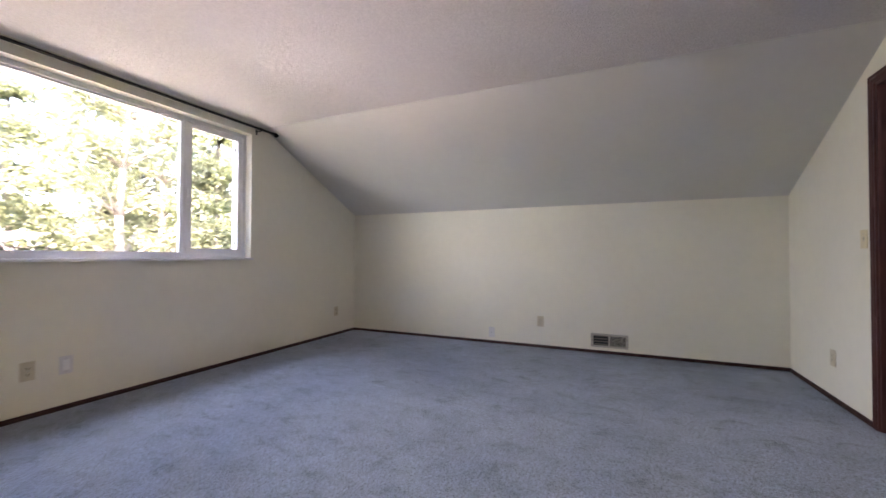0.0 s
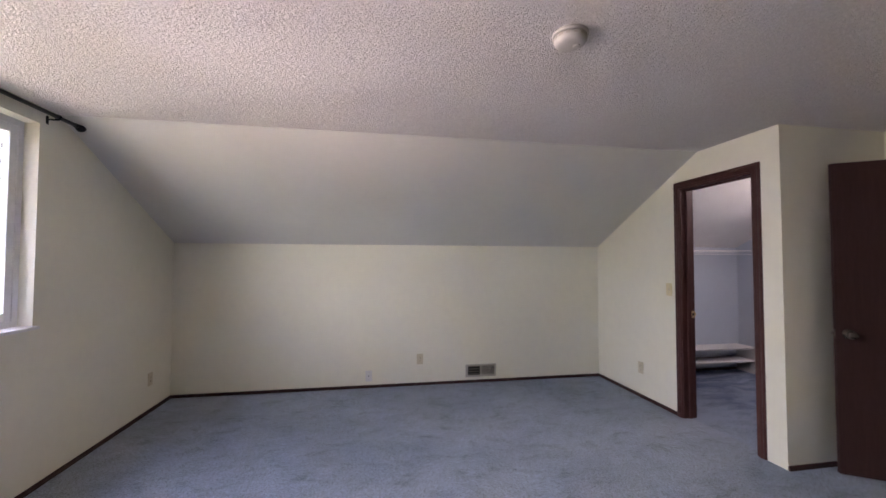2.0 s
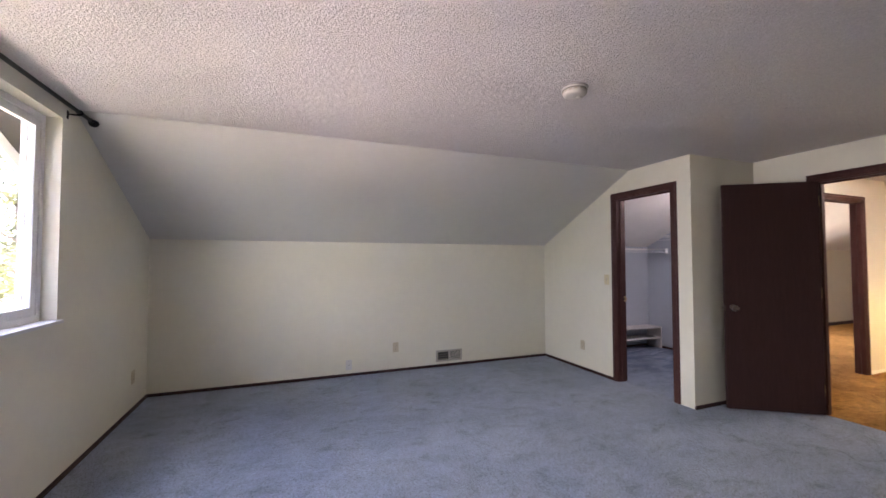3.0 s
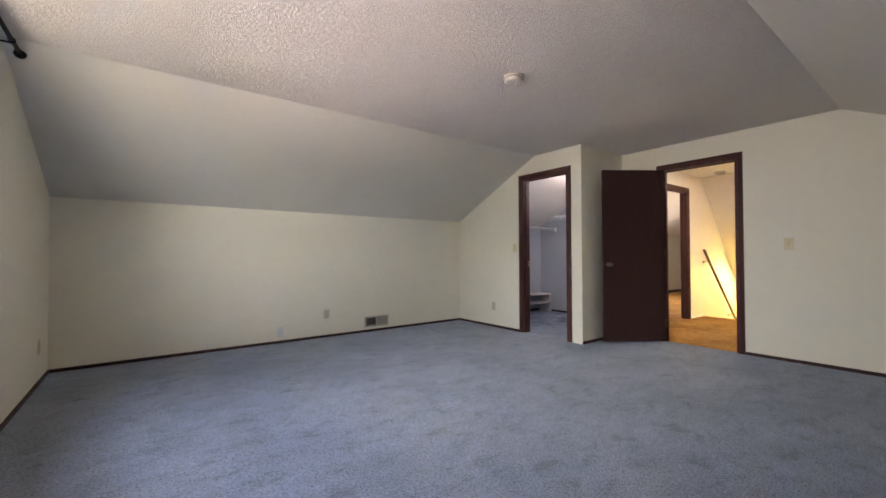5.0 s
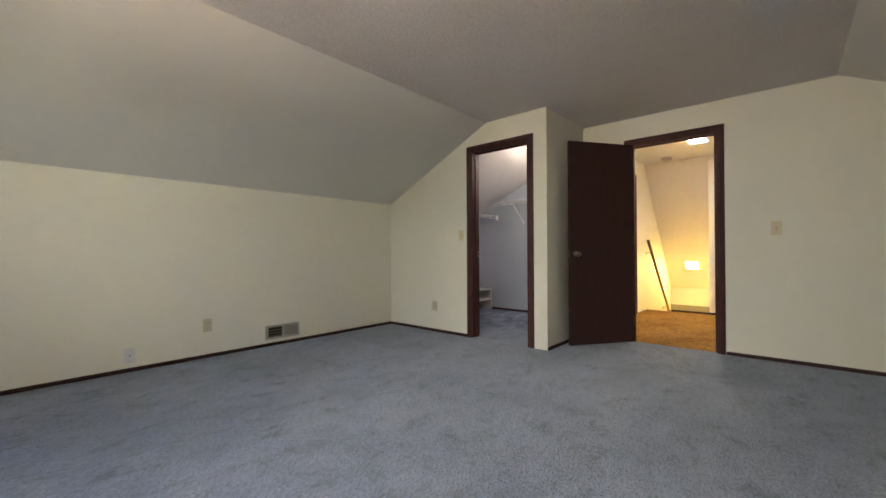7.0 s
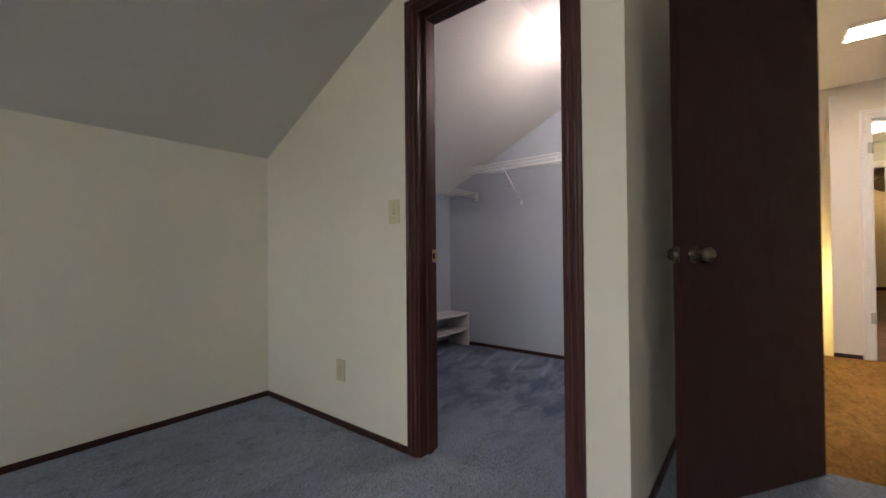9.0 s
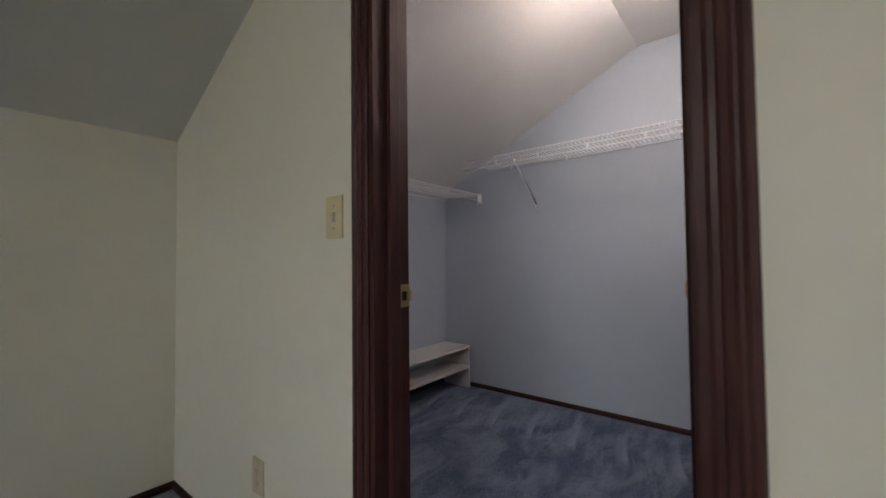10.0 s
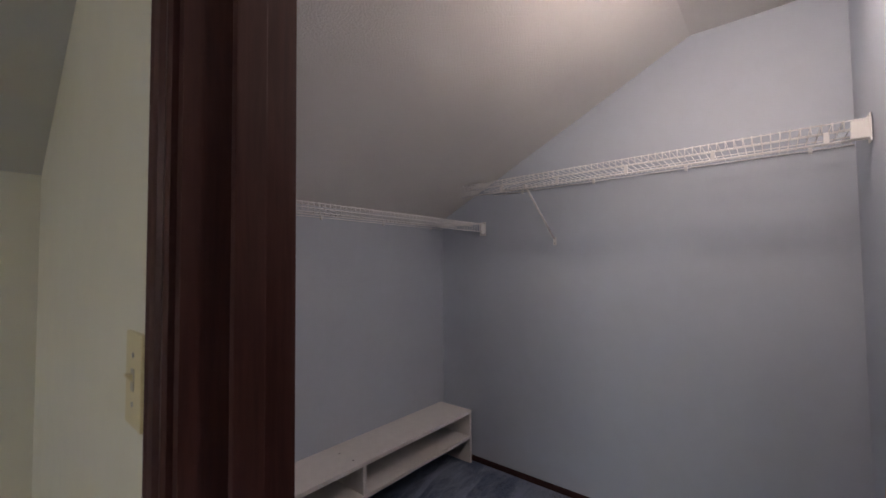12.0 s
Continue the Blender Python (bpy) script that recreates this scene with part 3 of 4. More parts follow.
bath_frame = doorway("door_frame_4", "x", XST, 0.10, 0.74, 1.455, DH, -1, M_WHITE, "white painted door frame in the hall", (XST + 0.04, XST + 0.065))
far_frame = doorway("door_frame_5", "x", BX1, 0.10, 0.865, 1.50, DH - 0.03, -1, M_WHITE, "white painted door frame at the end of the passage", (BX1 + 0.04, BX1 + 0.065))

# strike plate on the closet jamb, hinges on the white frame
bm = BM()
bx(bm, XC + 0.088, XC + 0.123, CY1 - 0.0200, CY1 - 0.0175, 0.875, 0.935, 0.0008)
bx(bm, XC + 0.118, XC + 0.128, CY1 - 0.024, CY1 - 0.0175, 0.890, 0.920, 0.002)
sp = part("strike_plate", bm, M_BRASS, closet_frame, "worn brass strike plate")
bm = BM()
bx(bm, XC + 0.094, XC + 0.111, CY1 - 0.0206, CY1 - 0.0198, 0.893, 0.917)
part("latch_hole", bm, M_DARK, sp)
for z in (0.883, 0.927):
    bm = BM()
    lathe(bm, [(0.003, 0), (0.003, 0.0008), (0.001, 0.0012)], (XC + 0.103, CY1 - 0.0200, z), (0, -1, 0), 10)
    part("screw", bm, M_STEEL, sp)
for z in (0.35, 1.76):
    bm = BM()
    bx(bm, XST - 0.0195, XST - 0.0165, 1.440, 1.466, z - 0.045, z + 0.045, 0.001)
    tube(bm, (XST - 0.021, 1.438, z - 0.045), (XST - 0.021, 1.438, z + 0.045), 0.006, 10)
    part("hinge", bm, M_STEEL, bath_frame, "dull steel hinge")


# -- doors
def knob(parent, x, y, z, side, material, tulip):
    """Door knob with its rose; side is the way it points along local y."""
    bm = BM()
    lathe(bm, [(0.031, 0.0), (0.031, 0.004), (0.026, 0.009), (0.014, 0.012), (0.012, 0.014)], (x, y, z), (0, side, 0), 28)
    k = part("knob_rose", bm, material, parent)
    bm = BM()
    if tulip:
        prof = [(0.009, 0.010), (0.009, 0.026), (0.013, 0.032), (0.018, 0.040), (0.0225, 0.052), (0.0255, 0.066), (0.0245, 0.070), (0.018, 0.071), (0.004, 0.0715)]
    else:
        prof = [(0.010, 0.010), (0.010, 0.026), (0.018, 0.032), (0.025, 0.042), (0.0265, 0.050), (0.025, 0.058), (0.019, 0.064), (0.010, 0.066), (0.003, 0.0665)]
    lathe(bm, prof, (x, y, z), (0, side, 0), 28)
    part("knob", bm, material, k)


def slab_door(name, m, width, height, label, material, knob_mat, tulip, sides):
    """A flush door; local x runs from the hinge to the latch, y is the thickness."""
    root = thing(name, m, label, "door")
    bm = BM()
    bx(bm, 0.003, width, 0.0, 0.035, 0.015, height, 0.002)
    part("door_slab", bm, material, root)
    for s in sides:
        knob(root, width - 0.062, 0.035 if s > 0 else 0.0, 0.905, s, knob_mat, tulip)
    bm = BM()
    bx(bm, width - 0.0005, width + 0.0015, 0.005, 0.030, 0.877, 0.933, 0.0006)
    lp = part("latch_plate", bm, knob_mat, root)
    bm = BM()
    prism(bm, [(width, 0.011), (width + 0.011, 0.012), (width + 0.011, 0.016), (width, 0.025)], "z", 0.896, 0.914)
    part("latch", bm, knob_mat, lp)
    for z in (0.22, 1.84) if tulip else (0.22, 1.05, 1.84):
        bm = BM()
        tube(bm, (-0.003, 0.041 if 1 in sides and -1 not in sides else -0.004, z - 0.045), (-0.003, 0.041 if 1 in sides and -1 not in sides else -0.004, z + 0.045), 0.006, 10)
        bx(bm, -0.003, 0.0035, 0.003, 0.030, z - 0.045, z + 0.045)
        part("hinge", bm, M_BRASS, root)
    return root


hall_door = slab_door("hall_door", pose(XD - 0.012, 2.030, 0, 0, 0, 145.5), 0.735, 2.012, "dark brown flush wooden door standing wide open into the bedroom", M_DOOR, M_CHROME, False, (1, -1))
closet_door = slab_door("closet_door", pose(XC + 0.122, 2.730, 0, 0, 0, 0.2), 0.65, 2.005, "dark brown flush closet door folded back inside the closet", M_DOOR, M_BRASS, True, (1,))
bath_door = thing("passage_door", pose(XST + 0.104, 1.427, 0, 0, 0, 2), "white painted flush door open against the passage wall", "door")
bm = BM()
bx(bm, 0.004, 0.70, 0.0, 0.035, 0.012, 2.01, 0.002)
part("door_slab", bm, M_WHITE, bath_door)

# ---- the window ----
XG = XW - 0.100
win = thing("window_1", pose(XG, 0, 0), "wide white vinyl window with sliding side sashes", "window", kind="structure")


def frame_ring(bm, x0, x1, y0, y1, z0, z1, w, bevel=0.003):
    bx(bm, x0, x1, y0, y0 + w, z0, z1, bevel)
    bx(bm, x0, x1, y1 - w, y1, z0, z1, bevel)
    bx(bm, x0, x1, y0 + w, y1 - w, z0, z0 + w, bevel)
    bx(bm, x0, x1, y0 + w, y1 - w, z1 - w, z1, bevel)


bm = BM()
frame_ring(bm, -0.05, 0.022, WY0, WY1, WZ0 + 0.012, WZ1, 0.038)
part("window_frame", bm, M_VINYL, win)
ym0, ym1 = WY0 + (WY1 - 2.475), 2.475
for y in (ym0, ym1):
    bm = BM()
    bx(bm, -0.045, 0.012, y - 0.02, y + 0.02, WZ0 + 0.05, WZ1 - 0.038, 0.003)
    part("mullion", bm, M_VINYL, win)
for y0, y1 in ((WY0 + 0.038, ym0 - 0.012), (ym1 + 0.012, WY1 - 0.038)):
    bm = BM()
    frame_ring(bm, -0.012, 0.016, y0, y1, WZ0 + 0.05, WZ1 - 0.038, 0.046)
    sash = part("sash", bm, M_VINYL, win)
    bm = BM()
    bx(bm, 0.000, 0.004, y0 + 0.044, y1 - 0.044, WZ0 + 0.094, WZ1 - 0.082)
    pane = part("pane", bm, M_GLASS, sash)
    pane.visible_shadow = False
    bm = BM()
    yl = y0 + 0.02 if y0 > 2 else y1 - 0.02
    bx(bm, 0.016, 0.030, yl - 0.010, yl + 0.010, 1.50, 1.58, 0.004)
    part("sash_latch", bm, M_VINYL, sash)
    # outer screen channel with its small clips
    bm = BM()
    ye = y1 - 0.052 if y0 > 2 else y0 + 0.052
    bx(bm, -0.045, -0.020, ye - 0.008, ye + 0.008, WZ0 + 0.06, WZ1 - 0.05, 0.002)
    part("screen_channel", bm, M_VINYL, win)
    for z in (1.12, 2.03):
        bm = BM()
        bx(bm, -0.022, -0.0195, ye - 0.004, ye + 0.004, z - 0.014, z + 0.014)
        part("clip", bm, M_DARK, win)
bm = BM()
bx(bm, -0.014, -0.010, ym0 + 0.018, ym1 - 0.018, WZ0 + 0.049, WZ1 - 0.037)
pane = part("pane", bm, M_GLASS, win)
pane.visible_shadow = False
bm = BM()
frame_ring(bm, -0.03, 0.004, ym0 + 0.018, ym1 - 0.018, WZ0 + 0.049, WZ1 - 0.037, 0.014, 0.002)
part("glazing_bead", bm, M_VINYL, win)
bm = BM()
bx(bm, 0.0, 0.130, WY0 - 0.012, WY1 + 0.012, WZ0 - 0.008, WZ0 + 0.012, 0.004)
part("window_sill", bm, M_VINYL, win, "thin white painted sill board")

# window that is never seen, added to let light into this room
win2 = thing("window_unseen", pose(5.4, YN + 0.05, 0), "unseen white vinyl window, added to light the room across the hall", "window", kind="structure")
for x0, x1, z0, z1 in ((0.0, 0.05, 0.55, ZK), (2.15, 2.2, 0.55, ZK), (0.05, 2.15, 0.55, 0.60), (0.05, 2.15, ZK - 0.05, ZK), (1.08, 1.12, 0.60, ZK - 0.05)):
    bm = BM()
    bx(bm, x0, x1, -0.03, 0.03, z0, z1, 0.003)
    part("window_frame", bm, M_VINYL, win2)
bm = BM()
bx(bm, 0.04, 2.16, -0.002, 0.002, 0.59, ZK - 0.04)
pane = part("pane", bm, M_GLASS, win2)
pane.visible_shadow = False

# ---- curtain rod ----
ZR, XR = 2.252, XW + 0.062
rod = thing("curtain_rod", pose(XR, 0, ZR), "black metal curtain rod with ball finials", "curtain rod")
bm = BM()
tube(bm, (0, 0.42, 0), (0, 3.265, 0), 0.0115, 16)
part("pole", bm, M_ROD, rod)
for y, s in ((0.42, -1), (3.265, 1)):
    bm = BM()
    lathe(bm, [(0.014, -0.01), (0.014, 0.008), (0.009, 0.012), (0.012, 0.016)] + [(0.030 * math.sin(a), 0.044 - 0.030 * math.cos(a)) for a in [0.45 + 0.24 * k for k in range(11)]], (0, y, 0), (0, s, 0), 24)
    part("finial", bm, M_ROD, rod)
for y in (0.56, 3.12):
    bm = BM()
    bx(bm, -0.062, -0.057, y - 0.008, y + 0.008, -0.045, 0.006, 0.001)
    bx(bm, -0.060, 0.004, y - 0.006, y + 0.006, -0.020, -0.012, 0.002)
    lathe(bm, [(0.0155, -0.008), (0.0165, -0.006), (0.0165, 0.006), (0.0155, 0.008)], (0, y, 0), (0, 1, 0), 16)
    part("bracket", bm, M_ROD, rod)


# ---- outlets, switches and plates ----
def wall_pose(x, y, z, wall):
    """Local y points into the room."""
    return pose(x, y, z, 0, 0, {"w": -90, "n": 180, "e": 90, "s": 0}[wall])


def plate(bm, w=0.070, h=0.115):
    bx(bm, -w / 2, w / 2, 0.0, 0.0055, -h / 2, h / 2, 0.0022)


def screw(root, z, x=0.0):
    bm = BM()
    lathe(bm, [(0.0034, 0.005), (0.0034, 0.0064), (0.002, 0.0068)], (x, 0, z), (0, 1, 0), 10)
    part("screw", bm, M_STEEL, root)


def outlet(m, label, material=M_IVORY):
    root = thing("outlet", m, label, "outlet", "wall outlets")
    bm = BM()
    plate(bm)
    part("cover_plate", bm, material, root)
    for z in (-0.0195, 0.0195):
        bm = BM()
        lathe(bm, [(0.0165, 0.005), (0.0165, 0.0075), (0.0158, 0.008)], (0, 0, z), (0, 1, 0), 20)
        r = part("receptacle", bm, material, root)
        for x, hh in ((-0.0063, 0.0045), (0.0063, 0.0038)):
            bm = BM()
            bx(bm, x - 0.0012, x + 0.0012, 0.0078, 0.0084, z + 0.001 - hh, z + 0.003 + hh)
            part("slot", bm, M_DARK, r)
        bm = BM()
        lathe(bm, [(0.0025, 0.0078), (0.0025, 0.0084)], (0, 0, z - 0.010), (0, 1, 0), 10)
        part("ground_hole", bm, M_DARK, r)
    screw(root, 0.0)
    return root


def switch(m, label, material=M_SWITCH, tip=1):
    root = thing("light_switch", m, label, "light switch", "light switches")
    bm = BM()
    plate(bm)
    part("cover_plate", bm, material, root)
    bm = BM()
    bx(bm, -0.0065, 0.0065, 0.0050, 0.0066, -0.0135, 0.0135, 0.0006)
    part("surround", bm, M_VENT, root)
    bm = BM()
    prism(bm, [(0.005, -0.004), (0.013, 0.005 * tip), (0.014, 0.009 * tip), (0.006, 0.007)] if tip > 0 else [(0.005, -0.007), (0.019, -0.010), (0.018, -0.005), (0.005, 0.004)], "x", -0.0045, 0.0045)
    part("toggle", bm, material, root)
    screw(root, 0.030)
    screw(root, -0.030)
    return root


def cable_plate(m, label, dot):
    root = thing("wall_plate", m, label, "wall plate")
    bm = BM()
    plate(bm)
    part("cover_plate", bm, M_GREYPLATE, root)
    bm = BM()
    if dot:
        lathe(bm, [(0.0048, 0.005), (0.0048, 0.013), (0.003, 0.0135)], (0, 0, 0), (0, 1, 0), 12)
        part("cable_jack", bm, M_DARK, root)
    else:
        bx(bm, -0.017, 0.017, 0.005, 0.0075, -0.033, 0.033, 0.001)
        part("insert", bm, M_WPLASTIC, root)
    screw(root, 0.042)
    screw(root, -0.042)


outlet(wall_pose(XW, 1.479, 0.290, "w"), "ivory duplex outlet low on the window wall")
cable_plate(wall_pose(XW, 1.665, 0.286, "w"), "white blank wall plate beside an ivory outlet", False)
outlet(wall_pose(XW, 4.357, 0.298, "w"), "ivory duplex outlet near the room corner")
outlet(wall_pose(-0.370, YN, 0.288, "n"), "ivory duplex outlet on the knee wall")
cable_plate(wall_pose(-0.926, YN, 0.127, "n"), "white cable wall plate with a black jack", True)
outlet(wall_pose(XC, 3.970, 0.296, "e"), "ivory duplex outlet beside the closet doorway")
switch(wall_pose(XC, 3.558, 1.116, "e"), "ivory toggle light switch beside the closet doorway")
outlet(wall_pose(XD, 0.191, 0.343, "e"), "ivory duplex outlet on the hall-door wall")
switch(wall_pose(XD, 0.892, 1.120, "e"), "ivory toggle light switch beside the hall doorway")
switch(wall_pose(7.45, BY0, 1.14, "s"), "white toggle light switch in the passage", M_WPLASTIC)
outlet(wall_pose(13.5, 0.55, 0.32, "e"), "white duplex outlet in the far room", M_WPLASTIC)

# ---- heating register on the knee wall ----
vent = thing("heating_register", wall_pose(0.329, YN, 0.133, "n"), "cream enamelled wall register with one half open", "vent")
bm = BM()
W2, H2 = 0.178, 0.070
for x0, x1, z0, z1 in ((-W2, W2, H2 - 0.020, H2), (-W2, W2, -H2, -H2 + 0.020), (-W2, -W2 + 0.026, -H2 + 0.020, H2 - 0.020), (W2 - 0.026, W2, -H2 + 0.020, H2 - 0.020), (-0.008, 0.008, -H2 + 0.020, H2 - 0.020)):
    bx(bm, x0, x1, 0.0, 0.008, z0, z1, 0.0015)
part("register_frame", bm, M_VENT, vent)
bm = BM()
bx(bm, -W2 + 0.02, W2 - 0.02, 0.0005, 0.0015, -H2 + 0.015, H2 - 0.015)
part("backing", bm, M_DARK, vent)
for k in range(4):
    z = -H2 + 0.028 + 0.028 * k
    bm = BM()
    prism(bm, [(0.0020, z), (0.0032, z - 0.001), (0.0075, z + 0.009), (0.0065, z + 0.0105)], "x", 0.010, W2 - 0.028)
    part("louver", bm, M_LOUVER, vent)
for k in range(20):
    x = -0.013 - 0.0068 * k
    bm = BM()
    bx(bm, x - 0.0012, x + 0.0012, 0.002, 0.0068, -H2 + 0.021, H2 - 0.021)
    part("fin", bm, M_VENT, vent)
bm = BM()
bx(bm, -W2 + 0.006, -W2 + 0.010, 0.008, 0.020, -0.012, 0.012, 0.001)
part("lever", bm, M_STEEL, vent)
for x in (-W2 + 0.014, W2 - 0.012):
    bm = BM()
    lathe(bm, [(0.004, 0.008), (0.004, 0.0095), (0.002, 0.010)], (x, 0, 0.03 if x < 0 else 0), (0, 1, 0), 10)
    part("screw", bm, M_DARK, vent)


# ---- smoke detectors ----
def smoke_detector(m, label):
    root = thing("smoke_detector", m, label, "smoke detector", "smoke detectors")
    bm = BM()
    lathe(bm, [(0.073, 0.0), (0.073, -0.010), (0.070, -0.012)], n=40)
    part("base", bm, M_AGED, root)
    bm = BM()
    lathe(bm, [(0.066, -0.011), (0.066, -0.030), (0.060, -0.040), (0.046, -0.045), (0.030, -0.046), (0.001, -0.046)], n=40)
    body = part("cover", bm, M_AGED, root)
    for k in range(14):
        a = 2 * math.pi * k / 14
        bm = BM()
        bx(bm, 0.0652, 0.0668, -0.008, 0.008, -0.027, -0.017)
        g = part("grille_slot", bm, M_VENT, body)
        g.rotation_euler = (0, 0, a)
    bm = BM()
    lathe(bm, [(0.014, -0.045), (0.014, -0.049), (0.011, -0.050)], (0.022, -0.015, 0), n=20)
    part("test_button", bm, M_AGED, body)
    return root


smoke_detector(pose(-0.099, 1.806, ZC, 0, 0, 30), "round white smoke detector on the textured ceiling")
smoke_detector(pose(4.88, 2.15, ZC, 0, 0, 80), "round white smoke detector on the hall ceiling")


# ---- lamps ----
def square_light(name, m, w, d, label, glow):
    root = thing(name, m, label, "ceiling light")
    bm = BM()
    frame_ring_xy(bm, w, d)
    part("light_frame", bm, M_WPLASTIC, root)
    bm = BM()
    bx(bm, -w / 2 + 0.012, w / 2 - 0.012, -d / 2 + 0.012, d / 2 - 0.012, -0.024, -0.016)
    part("diffuser", bm, glow, root)
    return root


def frame_ring_xy(bm, w, d, t=0.014):
    for x0, x1, y0, y1 in ((-w / 2, w / 2, -d / 2, -d / 2 + t), (-w / 2, w / 2, d / 2 - t, d / 2), (-w / 2, -w / 2 + t, -d / 2 + t, d / 2 - t), (w / 2 - t, w / 2, -d / 2 + t, d / 2 - t)):
        bx(bm, x0, x1, y0, y1, -0.022, 0.0, 0.002)


square_light("hall_light", pose(4.03, 1.645, ZC), 0.21, 0.20, "square flush hall ceiling light, lit", M_HALLLAMP)
square_light("stair_light", pose(6.64, 2.12, ZC - SK * (6.64 - xz), 0, math.degrees(math.atan(SK)), 0), 0.17, 0.20, "square warm yellow light on the stair ceiling, lit", M_STAIRLAMP)


def round_light(m, r, label, glow):
    root = thing("round_ceiling_light", m, label, "ceiling light")
    bm = BM()
    lathe(bm, [(r, 0.0), (r, -0.018), (r * 0.94, -0.020)], n=32)
    part("light_base", bm, M_WPLASTIC, root)
    bm = BM()
    lathe(bm, [(r * 0.92, -0.018), (r * 0.90, -0.05), (r * 0.7, -0.075), (r * 0.3, -0.088), (0.002, -0.09)], n=32)
    part("diffuser", bm, glow, root)


round_light(pose(6.82, 1.17, ZC), 0.15, "round flush passage ceiling light, lit", M_BATHLAMP)
round_light(pose(12.85, 0.52, 2.36), 0.115, "round flush far-room ceiling light, lit", M_FARLAMP)

bulb = thing("closet_bulb", pose(2.85, 3.012, ZC), "bare white globe bulb in a porcelain closet lampholder, lit", "ceiling light")
bm = BM()
lathe(bm, [(0.056, 0.0), (0.056, -0.012), (0.040, -0.026), (0.026, -0.036), (0.024, -0.048), (0.022, -0.058)], n=28)
part("lampholder", bm, M_WPLASTIC, bulb)
# shell added round the bulb's top to hold light off the ceiling
bm = BM()
lathe(bm, [(0.018, -0.054)] + [(0.0545 * math.sin(a), -0.112 + 0.0545 * math.cos(a)) for a in [0.35 + 0.1585 * k for k in range(8)]], n=28)
part("bulb_light_shield", bm, M_WPLASTIC, bulb)
bm = BM()
lathe(bm, [(0.054 * math.sin(a), -0.112 + 0.054 * math.cos(a)) for a in [1.46 + 0.1400 * k for k in range(13)]], n=28)
part("bulb", bm, M_BULB, bulb)

# ---- closet fittings ----
bench = thing("shoe_bench", pose(0, 0, 0), "long low white melamine shoe shelf along the closet wall", "shelf")
BY, BYB, BXL, BXR = 4.463, YN - 0.014, XC + 0.13, XE - 0.035
for name, b in (("top_board", (BXL, BXR, BY, BYB, 0.309, 0.327)), ("lower_shelf", (BXL + 0.018, BXR - 0.018, BY + 0.004, BYB, 0.152, 0.170)),
                ("end_panel", (BXR - 0.018, BXR, BY + 0.003, BYB, 0.0, 0.309)), ("end_panel", (BXL, BXL + 0.018, BY + 0.003, BYB, 0.0, 0.309)),
                ("divider", (2.875, 2.893, BY + 0.006, BYB, 0.170, 0.309)), ("divider", (2.875, 2.893, BY + 0.006, BYB, 0.0, 0.152))):
    bm = BM()
    bx(bm, *b, 0.0012)
    part(name, bm, M_MELAMINE, bench)
for y in (4.52, 4.63):
    bm = BM()
    lathe(bm, [(0.004, 0.3265), (0.004, 0.3278)], (2.854, y, 0), n=10)
    part("screw_hole", bm, M_DARK, bench)


def wire_shelf(m, length, depth, label, rod_tabs, lip):
    """Coated wire shelf: local x along the wall, y from the wall (0) to the front lip, z = 0 at the deck."""
    root = thing("wire_shelf", m, label, "wire shelf", "closet wire shelves")
    for name, y, z in (("back_wire", 0.006, -0.008), ("mid_wire", depth * 0.36, -0.003), ("mid_wire", depth * 0.70, -0.003), ("front_wire", depth, 0.0), ("lip_wire", depth, -lip)):
        bm = BM()
        tube(bm, (0, y, z), (length, y, z), 0.0026, 8)
        part(name, bm, M_WIRE, root)
    n = int(length / 0.0254)
    bm = BM()
    tube(bm, (0, 0.0, 0.003), (0, depth + 0.003, 0.003), 0.0017, 6)
    tube(bm, (0, depth + 0.003, 0.003), (0, depth + 0.003, -lip - 0.002), 0.0017, 6)
    proto = part("cross_wire", bm, M_WIRE, root)
    proto.location.x = 0.008
    for k in range(1, n):
        c = new("cross_wire", proto.data)
        c.parent = root
        c.location.x = 0.008 + k * (length - 0.016) / (n - 1)
    x = 0.12
    while x < length:
        bm = BM()
        bx(bm, x - 0.006, x + 0.006, 0.0, 0.009, -0.020, 0.004, 0.002)
        tube(bm, (x, 0.004, -0.014), (x, 0.013, -0.014), 0.004, 8)
        part("wall_clip", bm, M_WIRE, root)
        x += 0.42
    if rod_tabs:
        bm = BM()
        tube(bm, (0.0, depth, -0.062), (length, depth, -0.062), 0.0042, 10)
        part("hang_rail", bm, M_WIRE, root)
        x = 0.10
        while x < length:
            bm = BM()
            bx(bm, x - 0.007, x + 0.007, depth - 0.0035, depth + 0.0035, -0.064, -0.026, 0.0012)
            part("rail_tab", bm, M_WIRE, root)
            x += 0.305
    return root


def end_bracket(root, x, depth, side):
    bm = BM()
    bx(bm, *sorted((x, x - side * 0.004)), depth - 0.035, depth + 0.012, -0.072, 0.014, 0.0012)
    bx(bm, *sorted((x - side * 0.004, x - side * 0.045)), depth - 0.006, depth + 0.007, -0.060, -0.004, 0.0015)
    b = part("end_bracket", bm, M_WIRE, root)
    for z in (-0.062, 0.006):
        bm = BM()
        lathe(bm, [(0.003, 0), (0.003, 0.001), (0.001, 0.0015)], (x - side * 0.004, depth + 0.002, z), (-side, 0, 0), 8)
        part("screw", bm, M_STEEL, b)


LB = XE - 0.004 - (XC + 0.14)
shelf_b = wire_shelf(pose(XE - 0.004, YN - 0.012, 1.508, 0, 0, 180), LB, 0.358, "white coated wire shelf along the low closet wall", False, 0.048)
end_bracket(shelf_b, 0.0, 0.358, -1)
LA = 4.285 - (YCS + 0.004)
